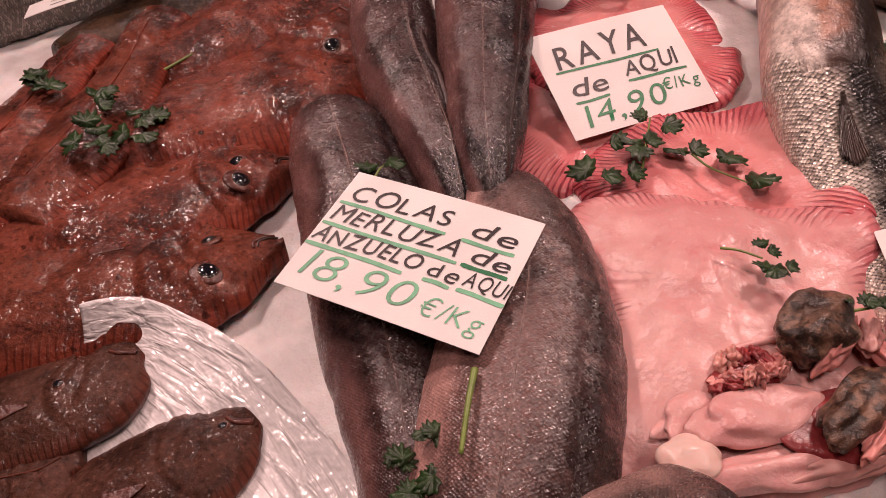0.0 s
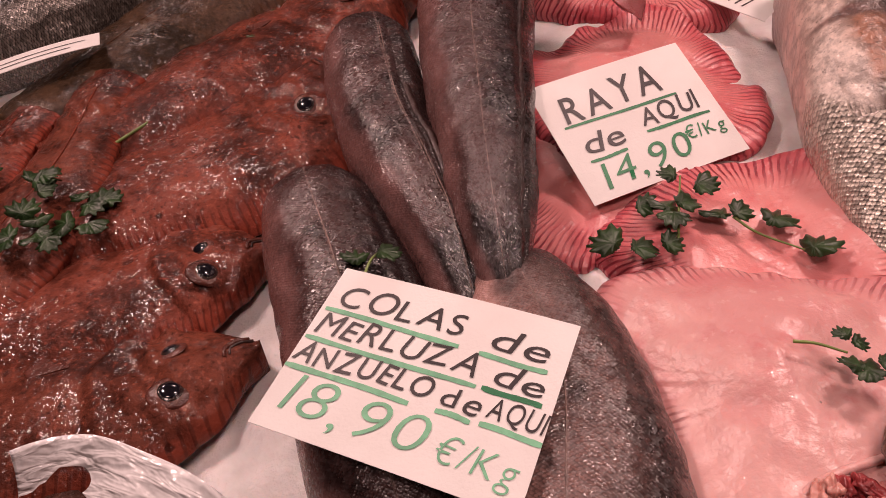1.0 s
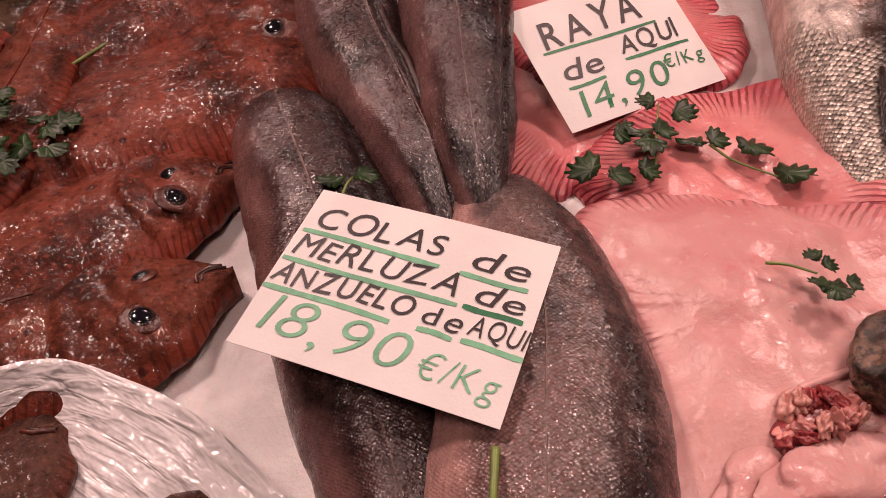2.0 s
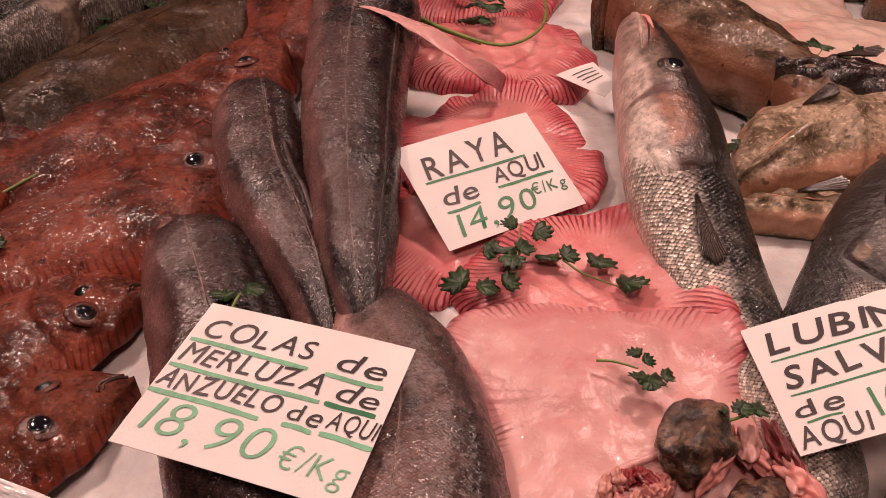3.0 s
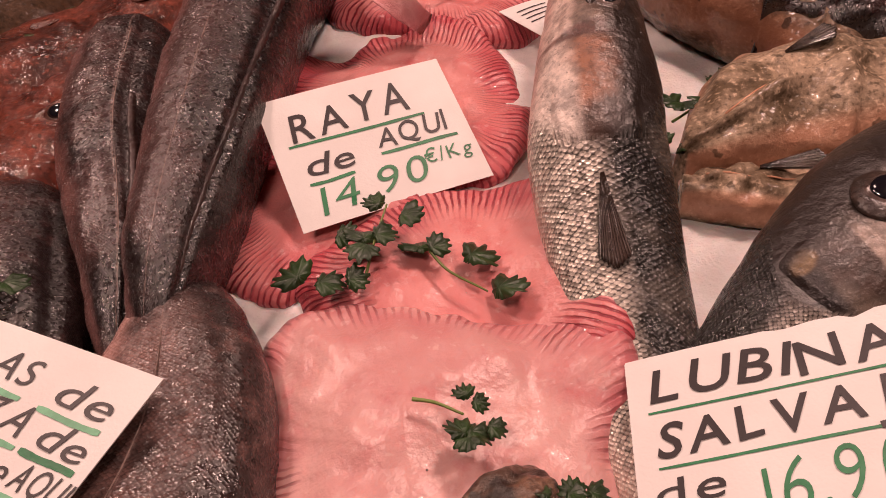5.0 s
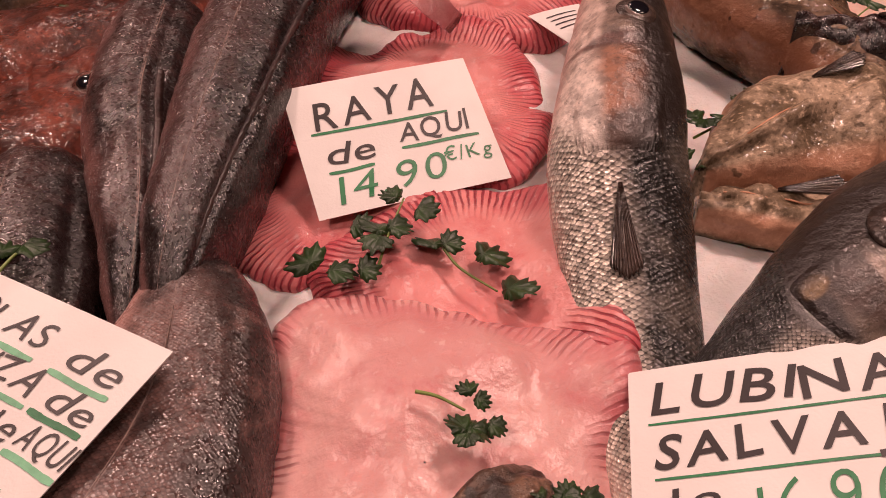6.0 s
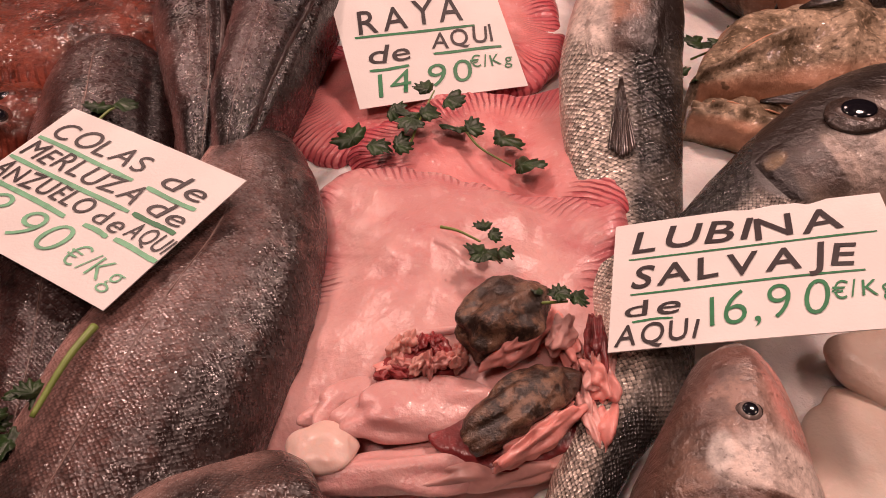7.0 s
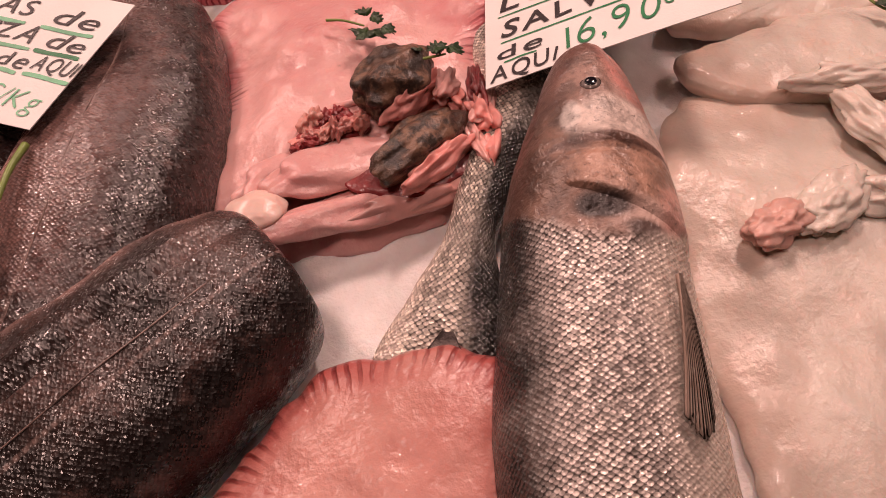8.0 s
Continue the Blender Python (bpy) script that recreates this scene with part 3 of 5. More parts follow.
def sheet_thing(name, label, category, outline, centre, material, base, dome_h, rim=0.006, ridge=0.0, period=0.0062, start=0.6, seed=0.0, lumps=0.004, group="", nr=44, na=220, curl=0.0, part_name="flesh", rim_name="fin_edge", lift=None, bare=-9.0):
    """A flat piece of flesh: an outline on the ice, a domed top and a rounded rim."""
    owner = thing(name, label, category, group)
    out = smooth(outline, na, closed=True)
    for p in out:
        p += 0.007 * np.array((fuzz(p[0], p[1], 0, 26, seed), fuzz(p[0], p[1], 2, 26, seed))) + 0.003 * np.array((fuzz(p[0], p[1], 0, 80, seed), fuzz(p[0], p[1], 2, 80, seed)))
    arc = np.r_[0, np.cumsum(np.linalg.norm(np.diff(np.vstack([out, out[:1]]), axis=0), axis=1))]
    c = np.array(centre)
    pts, skin, body = [], [], []
    for i in range(nr + 4):
        r = min(1.0, (i / nr)) if i else 0.004
        low = max(0, i - nr)
        ring, srow, brow = [], [], []
        for j in range(na + 1):
            q = c + (out[j % na] - c) * (r - 0.012 * low * (low > 1))
            v = arc[j]
            wave = math.sin(2 * math.pi * v / period)
            fade = max(0.0, min(1.0, (r - start) / (1.02 - start)))
            h = base + dome_h * (1 - r**2.2) + rim * (1 - max(0, (r - 0.9) / 0.1) ** 2 * 0.8)
            h += lumps * fuzz(q[0], q[1], 0, 16, seed) + 0.35 * lumps * fuzz(q[0], q[1], 0, 55, seed)
            h += ridge * wave * fade * (1 - 0.8 * max(0.0, (r - 0.88) / 0.12)) * (1 - 0.4 * low) * (0.2 + 0.8 * min(1.0, max(0.0, (q[1] - bare) / 0.03)))
            h += curl * fade * fuzz(q[0], q[1], 0.3, 22, seed + 3)
            h += lift(*q) if lift else 0
            h -= (0, 0.3, 0.75, 1.0)[low] * (rim + 0.004) if low else 0
            ring.append((q[0], q[1], bed(*q) + h))
            srow.append((q[0], q[1]))
            brow.append((r * (0.62 + 0.38 * min(1.0, max(0.0, (q[1] - bare) / 0.03))), v))
        pts.append(ring[:-1])
        skin.append(srow)
        body.append(brow)
    cut = max(4, int(nr * min(start, 0.9)))
    link(part_name, grid_mesh(name, pts[: cut + 1], skin[: cut + 1], body[: cut + 1], closed=True), material, owner)
    link(rim_name, grid_mesh(name, pts[cut:], skin[cut:], body[cut:], closed=True), material, owner)
    return owner


def blob(name, centre, radii, turn, material, parent, amp=0.15, scale=40.0, seed=0.0, label=""):
    """A rounded, uneven lump of flesh."""
    pts = []
    m = Matrix.Rotation(turn, 3, "Z")
    for i in range(41):
        f = math.pi * (i / 40) - math.pi / 2
        ring = []
        for j in range(60):
            a = 2 * math.pi * j / 60
            d = Vector((math.cos(f) * math.cos(a), math.cos(f) * math.sin(a), math.sin(f)))
            k = 1 + amp * noise.noise(d * 1.6 + Vector((seed, seed, 0))) + 0.5 * amp * noise.noise(d * scale * 0.1 + Vector((0, seed, seed)))
            ring.append(Vector(centre) + m @ Vector((d.x * radii[0] * k, d.y * radii[1] * k, d.z * radii[2] * k)))
        pts.append(ring)
    return link(name, grid_mesh(name, pts, closed=True, caps=True), material, parent, label)


# ---- setting ----
def ice_bed():
    xs, ys = np.linspace(-1.3, 1.9, 330), np.linspace(-0.7, 2.0, 280)
    pts = [[(x, y, bed(x, y) + 0.006 * fuzz(x, y, 0, 9) + 0.003 * fuzz(x, y, 0, 34) + 0.0015 * fuzz(x, y, 0, 120)) for y in ys] for x in xs]
    pts = [[(x, -0.7, -0.15), *row, (x, 2.0, -0.15)] for x, row in zip(xs, pts)]
    pts = [[(-1.3, p[1], -0.15) for p in pts[0]], *pts, [(1.9, p[1], -0.15) for p in pts[-1]]]
    ob = link("ground", grid_mesh("ground", pts), ICE)
    tagged(ob, "sloping bed of crushed white ice on a market stall", "ice", "", "structure")


def hall():
    # unseen shell, added to close the stall in for its reflections
    for name, x0, x1, y0, y1, z0, z1 in (("wall_north", -4, 4, 4, 4.1, -1, 3.2), ("wall_south", -4, 4, -4.1, -4, -1, 3.2), ("wall_west", -4.1, -4, -4, 4, -1, 3.2),
                                         ("wall_east", 4, 4.1, -4, 4, -1, 3.2), ("ceiling", -4, 4, -4, 4, 3.2, 3.3), ("floor", -4, 4, -4, 4, -1.1, -1)):
        bm = bmesh.new()
        bmesh.ops.create_cube(bm, size=1)
        bmesh.ops.scale(bm, vec=(x1 - x0, y1 - y0, z1 - z0), verts=bm.verts)
        bmesh.ops.translate(bm, vec=((x0 + x1) / 2, (y0 + y1) / 2, (z0 + z1) / 2), verts=bm.verts)
        ob = part(name, bm, WALL, None)
        ob.data.polygons.foreach_set("use_smooth", [False] * 6)
        tagged(ob, "unseen dark plain shell added around the stall", "hall", "", "structure")
    bm = bmesh.new()
    rows = [[bm.verts.new((x, y, z)) for x, y in ((-1.3, -0.7), (1.9, -0.7), (1.9, 2.0), (-1.3, 2.0))] for z in (-1.0, 0.0)]
    for v, (x, y) in zip(rows[1], ((-1.3, -0.7), (1.9, -0.7), (1.9, 2.0), (-1.3, 2.0))):
        v.co.z = -0.15
    bm.faces.new(rows[0][::-1])
    bm.faces.new(rows[1])
    for k in range(4):
        bm.faces.new((rows[0][k], rows[0][(k + 1) % 4], rows[1][(k + 1) % 4], rows[1][k]))
    ob = part("platform", bm, STEEL, None)
    ob.data.polygons.foreach_set("use_smooth", [False] * 6)
    tagged(ob, "plain steel market stall that carries the ice", "stall", "", "structure")


ice_bed()
hall()


# ---- flatfish ----
def flatfish(label, stations, material, eyes=((0.13, 0.62, 0.011), (0.10, 0.40, 0.008)), seed=0.0, back_right=True, name="flatfish", tail=False, thick=0.018, gill=0.25):
    """stations: x, y, half width, and the height of the middle over the ice, nose first."""
    owner = thing(name, label, "fish", "flatfish on the ice")
    st = [(x, y, w, z, max(0.004, thick * min(1, w / 0.05))) for x, y, w, z in stations]

    size = min(1.0, max(w for _, _, w, _ in stations) / 0.085) ** 1.5

    def dent(s, side, sa):
        if sa < 0:
            return 0
        g = gill + 0.05 * math.cos((side - 0.5) * 5)
        d = 0.0016 * math.exp(-(((s - g) / 0.022) ** 2)) - 0.0020 * math.exp(-(((s - g - 0.026) / 0.012) ** 2))
        d += 0.0022 * math.exp(-(((s - g * 0.7) / 0.05) ** 2)) * math.sin(side * 19 + s * 60 + seed)
        d += 0.0004 * math.sin(s * 190 + 10 * abs(side - 0.5)) * max(0, abs(side - 0.5) - 0.34) * 7
        d += 0.0015 * math.exp(-(((side - 0.5 - 0.05 * math.sin(s * 9)) / 0.02) ** 2))
        d += 0.0008 * math.exp(-(((s - 0.15) / 0.08) ** 2)) * (math.sin(side * 31 + 11 * s + seed) * math.sin(s * 75 - side * 9) + 0.6 * math.sin(side * 13 - s * 120 + seed))
        return 1.2 * d * size

    body = Body(st, rings=120, segs=88, edge=1.25, back_right=back_right, dent=dent, lumps=0.0035 * size, seed=seed, drape=size > 0.6)
    link("body", body.mesh("flatfish_body"), material, owner)
    for s, side, r in eyes:
        eye_on(body, owner, s, side, r, IRIS, 0.42, material)
    if eyes:
        line_on(body, owner, "mouth", [(0.012, 0.25), (0.035, 0.38), (0.055, 0.5), (0.06, 0.6)], 0.0016, GROOVE, 0.0)
        line_on(body, owner, "lip", [(0.02, 0.24), (0.045, 0.38), (0.066, 0.5), (0.07, 0.62)], 0.0024, SOCKET, 0.0003)
        p, nrm, way = body.at(gill + 0.1, 0.42, 0.002)
        fan("pectoral_fin", p - nrm * 0.0022, way, nrm, 0.034, 0.6, SOCKET, owner, 7, 0.0005)
    if not eyes:
        line_on(body, owner, "lateral_line", [(0.08 + 0.1 * k, 0.5) for k in range(9)], 0.0008, material, 0.0003)
    if tail:
        p, nrm, way = body.at(0.985, 0.5, 0.0)
        fan("tail_fin", p, way, nrm, 0.06, 1.0, material, owner, 12, 0.001)
    return owner


EYES = {"C": ((-0.190, 0.397, 0.0100), (-0.197, 0.434, 0.0080)), "B": ((-0.178, 0.497, 0.0100), (-0.188, 0.528, 0.0080)), "A": ((-0.107, 0.692, 0.0105),), "D": ((-0.057, 0.869, 0.0115), (-0.085, 0.915, 0.0065))}
flatfish("whole reddish-brown wet flatfish lying on crushed ice", [(-0.136, 0.441, 0.005, 0.021), (-0.144, 0.438, 0.013, 0.020), (-0.164, 0.432, 0.034, 0.019), (-0.188, 0.423, 0.056, 0.019), (-0.225, 0.416, 0.075, 0.019), (-0.285, 0.416, 0.084, 0.019), (-0.350, 0.408, 0.090, 0.018), (-0.43, 0.39, 0.070, 0.018), (-0.50, 0.37, 0.03, 0.018)],
         BROWN_FLAT, EYES["C"], 1.0, back_right=False)
flatfish("whole reddish flatfish half covered by its neighbour", [(-0.132, 0.538, 0.005, 0.019), (-0.142, 0.536, 0.014, 0.018), (-0.164, 0.532, 0.042, 0.016), (-0.200, 0.525, 0.070, 0.016), (-0.262, 0.507, 0.076, 0.016), (-0.335, 0.479, 0.066, 0.016), (-0.42, 0.45, 0.03, 0.016)],
         RED_FLAT, EYES["B"], 2.0, back_right=False)
flatfish("large rust-brown flatfish with rough speckled skin", [(-0.084, 0.772, 0.014, 0.022), (-0.091, 0.758, 0.042, 0.022), (-0.108, 0.720, 0.082, 0.021), (-0.144, 0.682, 0.098, 0.021), (-0.197, 0.653, 0.100, 0.020), (-0.258, 0.622, 0.085, 0.019), (-0.32, 0.585, 0.06, 0.018), (-0.37, 0.55, 0.02, 0.018)],
         RED_FLAT, EYES["A"], 3.0, back_right=False)
flatfish("long reddish flatfish farther up the ice", [(-0.020, 0.930, 0.014, 0.024), (-0.030, 0.920, 0.050, 0.023), (-0.062, 0.895, 0.090, 0.022), (-0.125, 0.858, 0.105, 0.021), (-0.200, 0.808, 0.095, 0.020), (-0.270, 0.745, 0.07, 0.019), (-0.36, 0.68, 0.04, 0.018)],
         RED_FLAT, EYES["D"], 4.0, back_right=False)
flatfish("olive-brown speckled flatfish at the rear", [(-0.02, 1.165, 0.020, 0.028), (-0.040, 1.145, 0.070, 0.028), (-0.100, 1.10, 0.098, 0.026), (-0.18, 1.03, 0.100, 0.024), (-0.265, 0.935, 0.092, 0.022), (-0.325, 0.85, 0.075, 0.020), (-0.42, 0.74, 0.04, 0.018)], OLIVE_FLAT, (), 5.0, back_right=False)
flatfish("reddish flatfish tail beneath the long hake", [(0.02, 1.19, 0.03, 0.014), (0.0, 1.10, 0.06, 0.016), (0.0, 1.0, 0.06, 0.016), (-0.03, 0.90, 0.05, 0.012)], RED_FLAT, (), 5.5, back_right=False)
flatfish("brown flatfish tail end with a fringed fin", [(-0.385, 0.745, 0.032, 0.026), (-0.395, 0.715, 0.030, 0.027), (-0.408, 0.654, 0.036, 0.027), (-0.420, 0.568, 0.056, 0.026), (-0.44, 0.48, 0.06, 0.024)], RED_FLAT, (), 6.0)
flatfish("brown flatfish tail end lying over the others", [(-0.314, 0.790, 0.036, 0.028), (-0.322, 0.76, 0.032, 0.029), (-0.326, 0.659, 0.042, 0.029), (-0.350, 0.57, 0.060, 0.028), (-0.39, 0.48, 0.06, 0.026)], BROWN_FLAT, (), 7.0)
flatfish("small dark brown flatfish on the plastic sheet", [(-0.236, 0.340, 0.010, 0.026), (-0.244, 0.331, 0.024, 0.026), (-0.260, 0.306, 0.042, 0.026), (-0.302, 0.290, 0.046, 0.025), (-0.36, 0.275, 0.042, 0.024), (-0.43, 0.26, 0.02, 0.022)], DARK_FLAT, ((-0.276, 0.300, 0.004),), 8.0, thick=0.02)
flatfish("small dark brown flatfish with a blunt snout", [(-0.141, 0.281, 0.010, 0.024), (-0.149, 0.273, 0.022, 0.024), (-0.166, 0.256, 0.040, 0.024), (-0.204, 0.232, 0.048, 0.023), (-0.26, 0.203, 0.042, 0.022), (-0.32, 0.17, 0.02, 0.02)], DARK_FLAT, ((-0.157, 0.268, 0.003),), 9.0, thick=0.02)
flatfish("small dark brown flatfish by its neighbours", [(-0.254, 0.257, 0.008, 0.026), (-0.263, 0.254, 0.018, 0.026), (-0.278, 0.243, 0.030, 0.026), (-0.32, 0.235, 0.034, 0.026), (-0.38, 0.22, 0.03, 0.026)], DARK_FLAT, (), 10.0)


# ---- hake tails ----
def hake(label, stations, seed=0.0, back_right=True, groove=0.55, fin=True, furrow=0.0, skin=None):
    owner = thing("hake_tail", label, "fish", "hake tails in a row")

    def dent(s, side, sa):
        if sa < -0.2:
            return 0
        run = min(1, s * 8)
        d = -furrow * math.exp(-(((side - groove - 0.02 * math.sin(s * 4 + seed)) / 0.030) ** 2)) * run
        d += 0.55 * furrow * math.exp(-(((side - groove - 0.075) / 0.028) ** 2)) * run
        d += 0.5 * furrow * math.exp(-(((side - groove + 0.075) / 0.035) ** 2)) * run
        d -= 0.0006 * math.exp(-(((side - 0.47) / 0.012) ** 2))
        return d + 0.0008 * math.sin(side * 17 + s * 6 + seed) * math.sin(s * 23 + 2 * seed)

    body = Body(stations, rings=170, segs=100, edge=0.92, back_right=back_right, dent=dent, lumps=0.0022, seed=seed)
    link("body", body.mesh("hake_body"), skin or HAKE, owner)
    line_on(body, owner, "lateral_line", [(0.06 + 0.088 * k, 0.64 if skin in (HAKE_MID, HAKE_BLACK) else 0.47) for k in range(11)], 0.0005, LINE, 0.0001)
    if fin:
        rows = []
        for k in range(120):
            s = 0.16 + 0.78 * k / 119
            p, nrm, way = body.at(s, groove + 0.015 * math.sin(9 * s + seed), -0.0008)
            q = np.cross(nrm, way) * (1 if back_right else -1)
            tall = (0.0030 + 0.0008 * math.sin(k * 1.9)) * math.sin(math.pi * k / 119) ** 0.5
            rows.append([p + q * 0.0012, p + nrm * tall - q * 0.002, p - q * 0.0065 + nrm * 0.0004])
        link("dorsal_fin", grid_mesh("dorsal_fin", rows, closed=True, caps=True), DARK_FIN, owner, "folded dark fin membrane")
    return owner


hake("dark grey-brown hake tail piece on ice under a price card", [(-0.098, 0.566, 0.016, 0.035, 0.020), (-0.096, 0.558, 0.034, 0.038, 0.034), (-0.087, 0.520, 0.047, 0.042, 0.042), (-0.062, 0.421, 0.052, 0.042, 0.044), (-0.045, 0.321, 0.050, 0.040, 0.042), (-0.034, 0.271, 0.043, 0.038, 0.040), (-0.024, 0.207, 0.036, 0.034, 0.034), (-0.012, 0.10, 0.028, 0.028, 0.028)], 1.0, back_right=False, groove=0.86, furrow=0.0022, fin=False)
hake("thick dark hake tail piece with fine shimmering scales", [(0.044, 0.446, 0.016, 0.024, 0.016), (0.046, 0.437, 0.030, 0.028, 0.026), (0.054, 0.397, 0.044, 0.032, 0.034), (0.061, 0.347, 0.052, 0.035, 0.037), (0.056, 0.302, 0.059, 0.038, 0.040), (0.044, 0.253, 0.063, 0.042, 0.046), (0.034, 0.208, 0.062, 0.043, 0.048), (0.012, 0.14, 0.056, 0.04, 0.044), (-0.03, 0.04, 0.045, 0.034, 0.036)], 2.0, back_right=False, groove=0.80, fin=False, furrow=0.0008, skin=HAKE_SHEEN)
hake("slim dark hake tail piece wedged between the others", [(-0.042, 0.758, 0.018, 0.040, 0.020), (-0.042, 0.750, 0.036, 0.042, 0.034), (-0.040, 0.715, 0.045, 0.043, 0.042), (-0.034, 0.64, 0.044, 0.044, 0.042), (-0.027, 0.587, 0.040, 0.044, 0.040), (-0.008, 0.520, 0.033, 0.044, 0.036), (0.005, 0.464, 0.025, 0.042, 0.028), (0.012, 0.425, 0.016, 0.04, 0.02), (0.018, 0.39, 0.006, 0.036, 0.010)], 3.0, back_right=False, groove=0.74, furrow=0.0026, skin=HAKE_MID)
hake("long dark hake tail piece bending over the ice", [(0.108, 0.938, 0.020, 0.045, 0.022), (0.104, 0.925, 0.045, 0.047, 0.036), (0.094, 0.875, 0.066, 0.05, 0.046), (0.072, 0.77, 0.058, 0.05, 0.048), (0.056, 0.655, 0.050, 0.05, 0.046), (0.047, 0.545, 0.040, 0.05, 0.042), (0.042, 0.475, 0.030, 0.05, 0.036), (0.040, 0.42, 0.018, 0.046, 0.024), (0.040, 0.385, 0.006, 0.04, 0.01)], 4.0, back_right=False, groove=0.86, furrow=0.0016)
hake("blackish hake tail piece with a deep back furrow", [(0.141, 0.154, 0.030, 0.045, 0.022), (0.136, 0.151, 0.046, 0.047, 0.036), (0.115, 0.137, 0.056, 0.05, 0.046), (0.088, 0.120, 0.061, 0.052, 0.050), (0.040, 0.092, 0.066, 0.052, 0.054), (-0.03, 0.05, 0.068, 0.052, 0.054), (-0.12, 0.0, 0.06, 0.05, 0.05)], 5.0, back_right=False, groove=0.46, furrow=0.0062, fin=False, skin=HAKE_BLACK)


# ---- skate wings ----
def over_bass(x, y):
    """The wings ride up over the sea bass beside them."""
    f = min(1.0, max(0.0, (x - 0.245) / 0.06))
    return 0.026 * f * f * (3 - 2 * f) * min(1.0, max(0.0, (y - 0.30) / 0.05)) - 0.008 * min(1.0, max(0.0, (0.225 - y) / 0.035))


sheet_thing("skate_wing", "pink skate wing fan with fine radial rays", "skate", [(0.112, 0.452), (0.116, 0.485), (0.150, 0.508), (0.200, 0.528), (0.266, 0.527), (0.314, 0.480), (0.331, 0.404), (0.308, 0.360), (0.22, 0.37), (0.15, 0.40)], (0.225, 0.425), SKATE_B, 0.002, 0.006, 0.007, 0.00035, seed=2.0, lumps=0.006, curl=0.005, start=0.45, lift=over_bass, group="skate wings")
sheet_thing("skate_wing", "raw pink skate wing tucked against the hake", "skate", [(0.045, 0.590), (0.042, 0.540), (0.050, 0.488), (0.112, 0.455), (0.19, 0.48), (0.20, 0.57), (0.13, 0.63), (0.07, 0.62)], (0.150, 0.54), SKATE_B, 0.001, 0.004, 0.006, 0.00025, seed=3.0, lumps=0.007, start=0.5, group="skate wings")
sheet_thing("skate_wing", "pink skate wing curled at the top edge", "skate", [(0.100, 0.665), (0.098, 0.760), (0.150, 0.750), (0.190, 0.775), (0.272, 0.772), (0.308, 0.670), (0.290, 0.575), (0.246, 0.535), (0.119, 0.57)], (0.205, 0.65), SKATE_B, 0.002, 0.000, 0.008, 0.0004, seed=4.0, lumps=0.010, curl=0.020, start=0.5, group="skate wings")
sheet_thing("skate_wing", "raw pink skate piece with a pointed tip", "skate", [(0.070, 0.965), (0.110, 0.87), (0.155, 0.795), (0.24, 0.760), (0.310, 0.735), (0.375, 0.80), (0.37, 0.91), (0.30, 0.96), (0.20, 0.95), (0.13, 0.94)], (0.25, 0.85), SKATE_B, 0.006, 0.008, 0.012, 0.0001, seed=5.0, lumps=0.014, start=0.8, group="skate wings")
sheet_thing("skate_wing", "raw pink skate piece at the rear of the stall", "skate", [(0.15, 1.20), (0.15, 1.03), (0.22, 0.96), (0.34, 0.95), (0.43, 1.08), (0.46, 1.2), (0.30, 1.28)], (0.28, 1.10), SKATE_B, 0.006, 0.010, 0.012, 0.0001, seed=6.0, lumps=0.016, start=0.8, group="skate wings")
front = sheet_thing("skate_wing", "large pale pink skate wing opened at the belly", "skate", [(0.090, 0.392), (0.115, 0.430), (0.162, 0.432), (0.211, 0.415), (0.250, 0.402), (0.285, 0.388), (0.306, 0.360), (0.303, 0.325), (0.285, 0.28), (0.280, 0.243), (0.245, 0.195), (0.186, 0.180), (0.132, 0.186), (0.080, 0.200), (0.083, 0.256), (0.100, 0.300), (0.102, 0.345)], (0.19, 0.30), SKATE_A, 0.006, 0.020, 0.008, 0.0005, seed=1.0, lumps=0.009, period=0.0066, start=0.80, lift=over_bass, bare=0.27, group="skate wings", nr=60, na=300)
sheet_thing("skate_wing", "rosy skate wing with dark rays along its rim", "skate", [(0.09, 0.035), (0.128, 0.073), (0.152, 0.085), (0.175, 0.091), (0.209, 0.091), (0.237, 0.085), (0.257, 0.067), (0.250, 0.040), (0.235, 0.0), (0.20, -0.06), (0.12, -0.06), (0.08, -0.01)], (0.17, 0.01), SKATE_C, 0.030, 0.012, 0.008, 0.0003, seed=7.0, lumps=0.004, start=0.72, group="skate wings")


def skate_flap():
    owner = thing("skate_flap", "pale pink pointed skate flap draped over the hake", "skate")
    body = Body([(0.080, 0.802, 0.003, 0.097, 0.002), (0.100, 0.786, 0.008, 0.094, 0.003), (0.135, 0.762, 0.014, 0.080, 0.004), (0.180, 0.736, 0.019, 0.050, 0.005), (0.225, 0.715, 0.022, 0.022, 0.006)], rings=60, segs=48, lumps=0.006, seed=3.0, edge=1.5, rest=False)
    link("flesh", body.mesh("skate_flap"), SKATE_A, owner)
    line_on(body, owner, "cut_edge", [(0.1 + 0.1 * k, 0.12) for k in range(9)], 0.0014, SKATE_C, 0.0)


skate_flap()


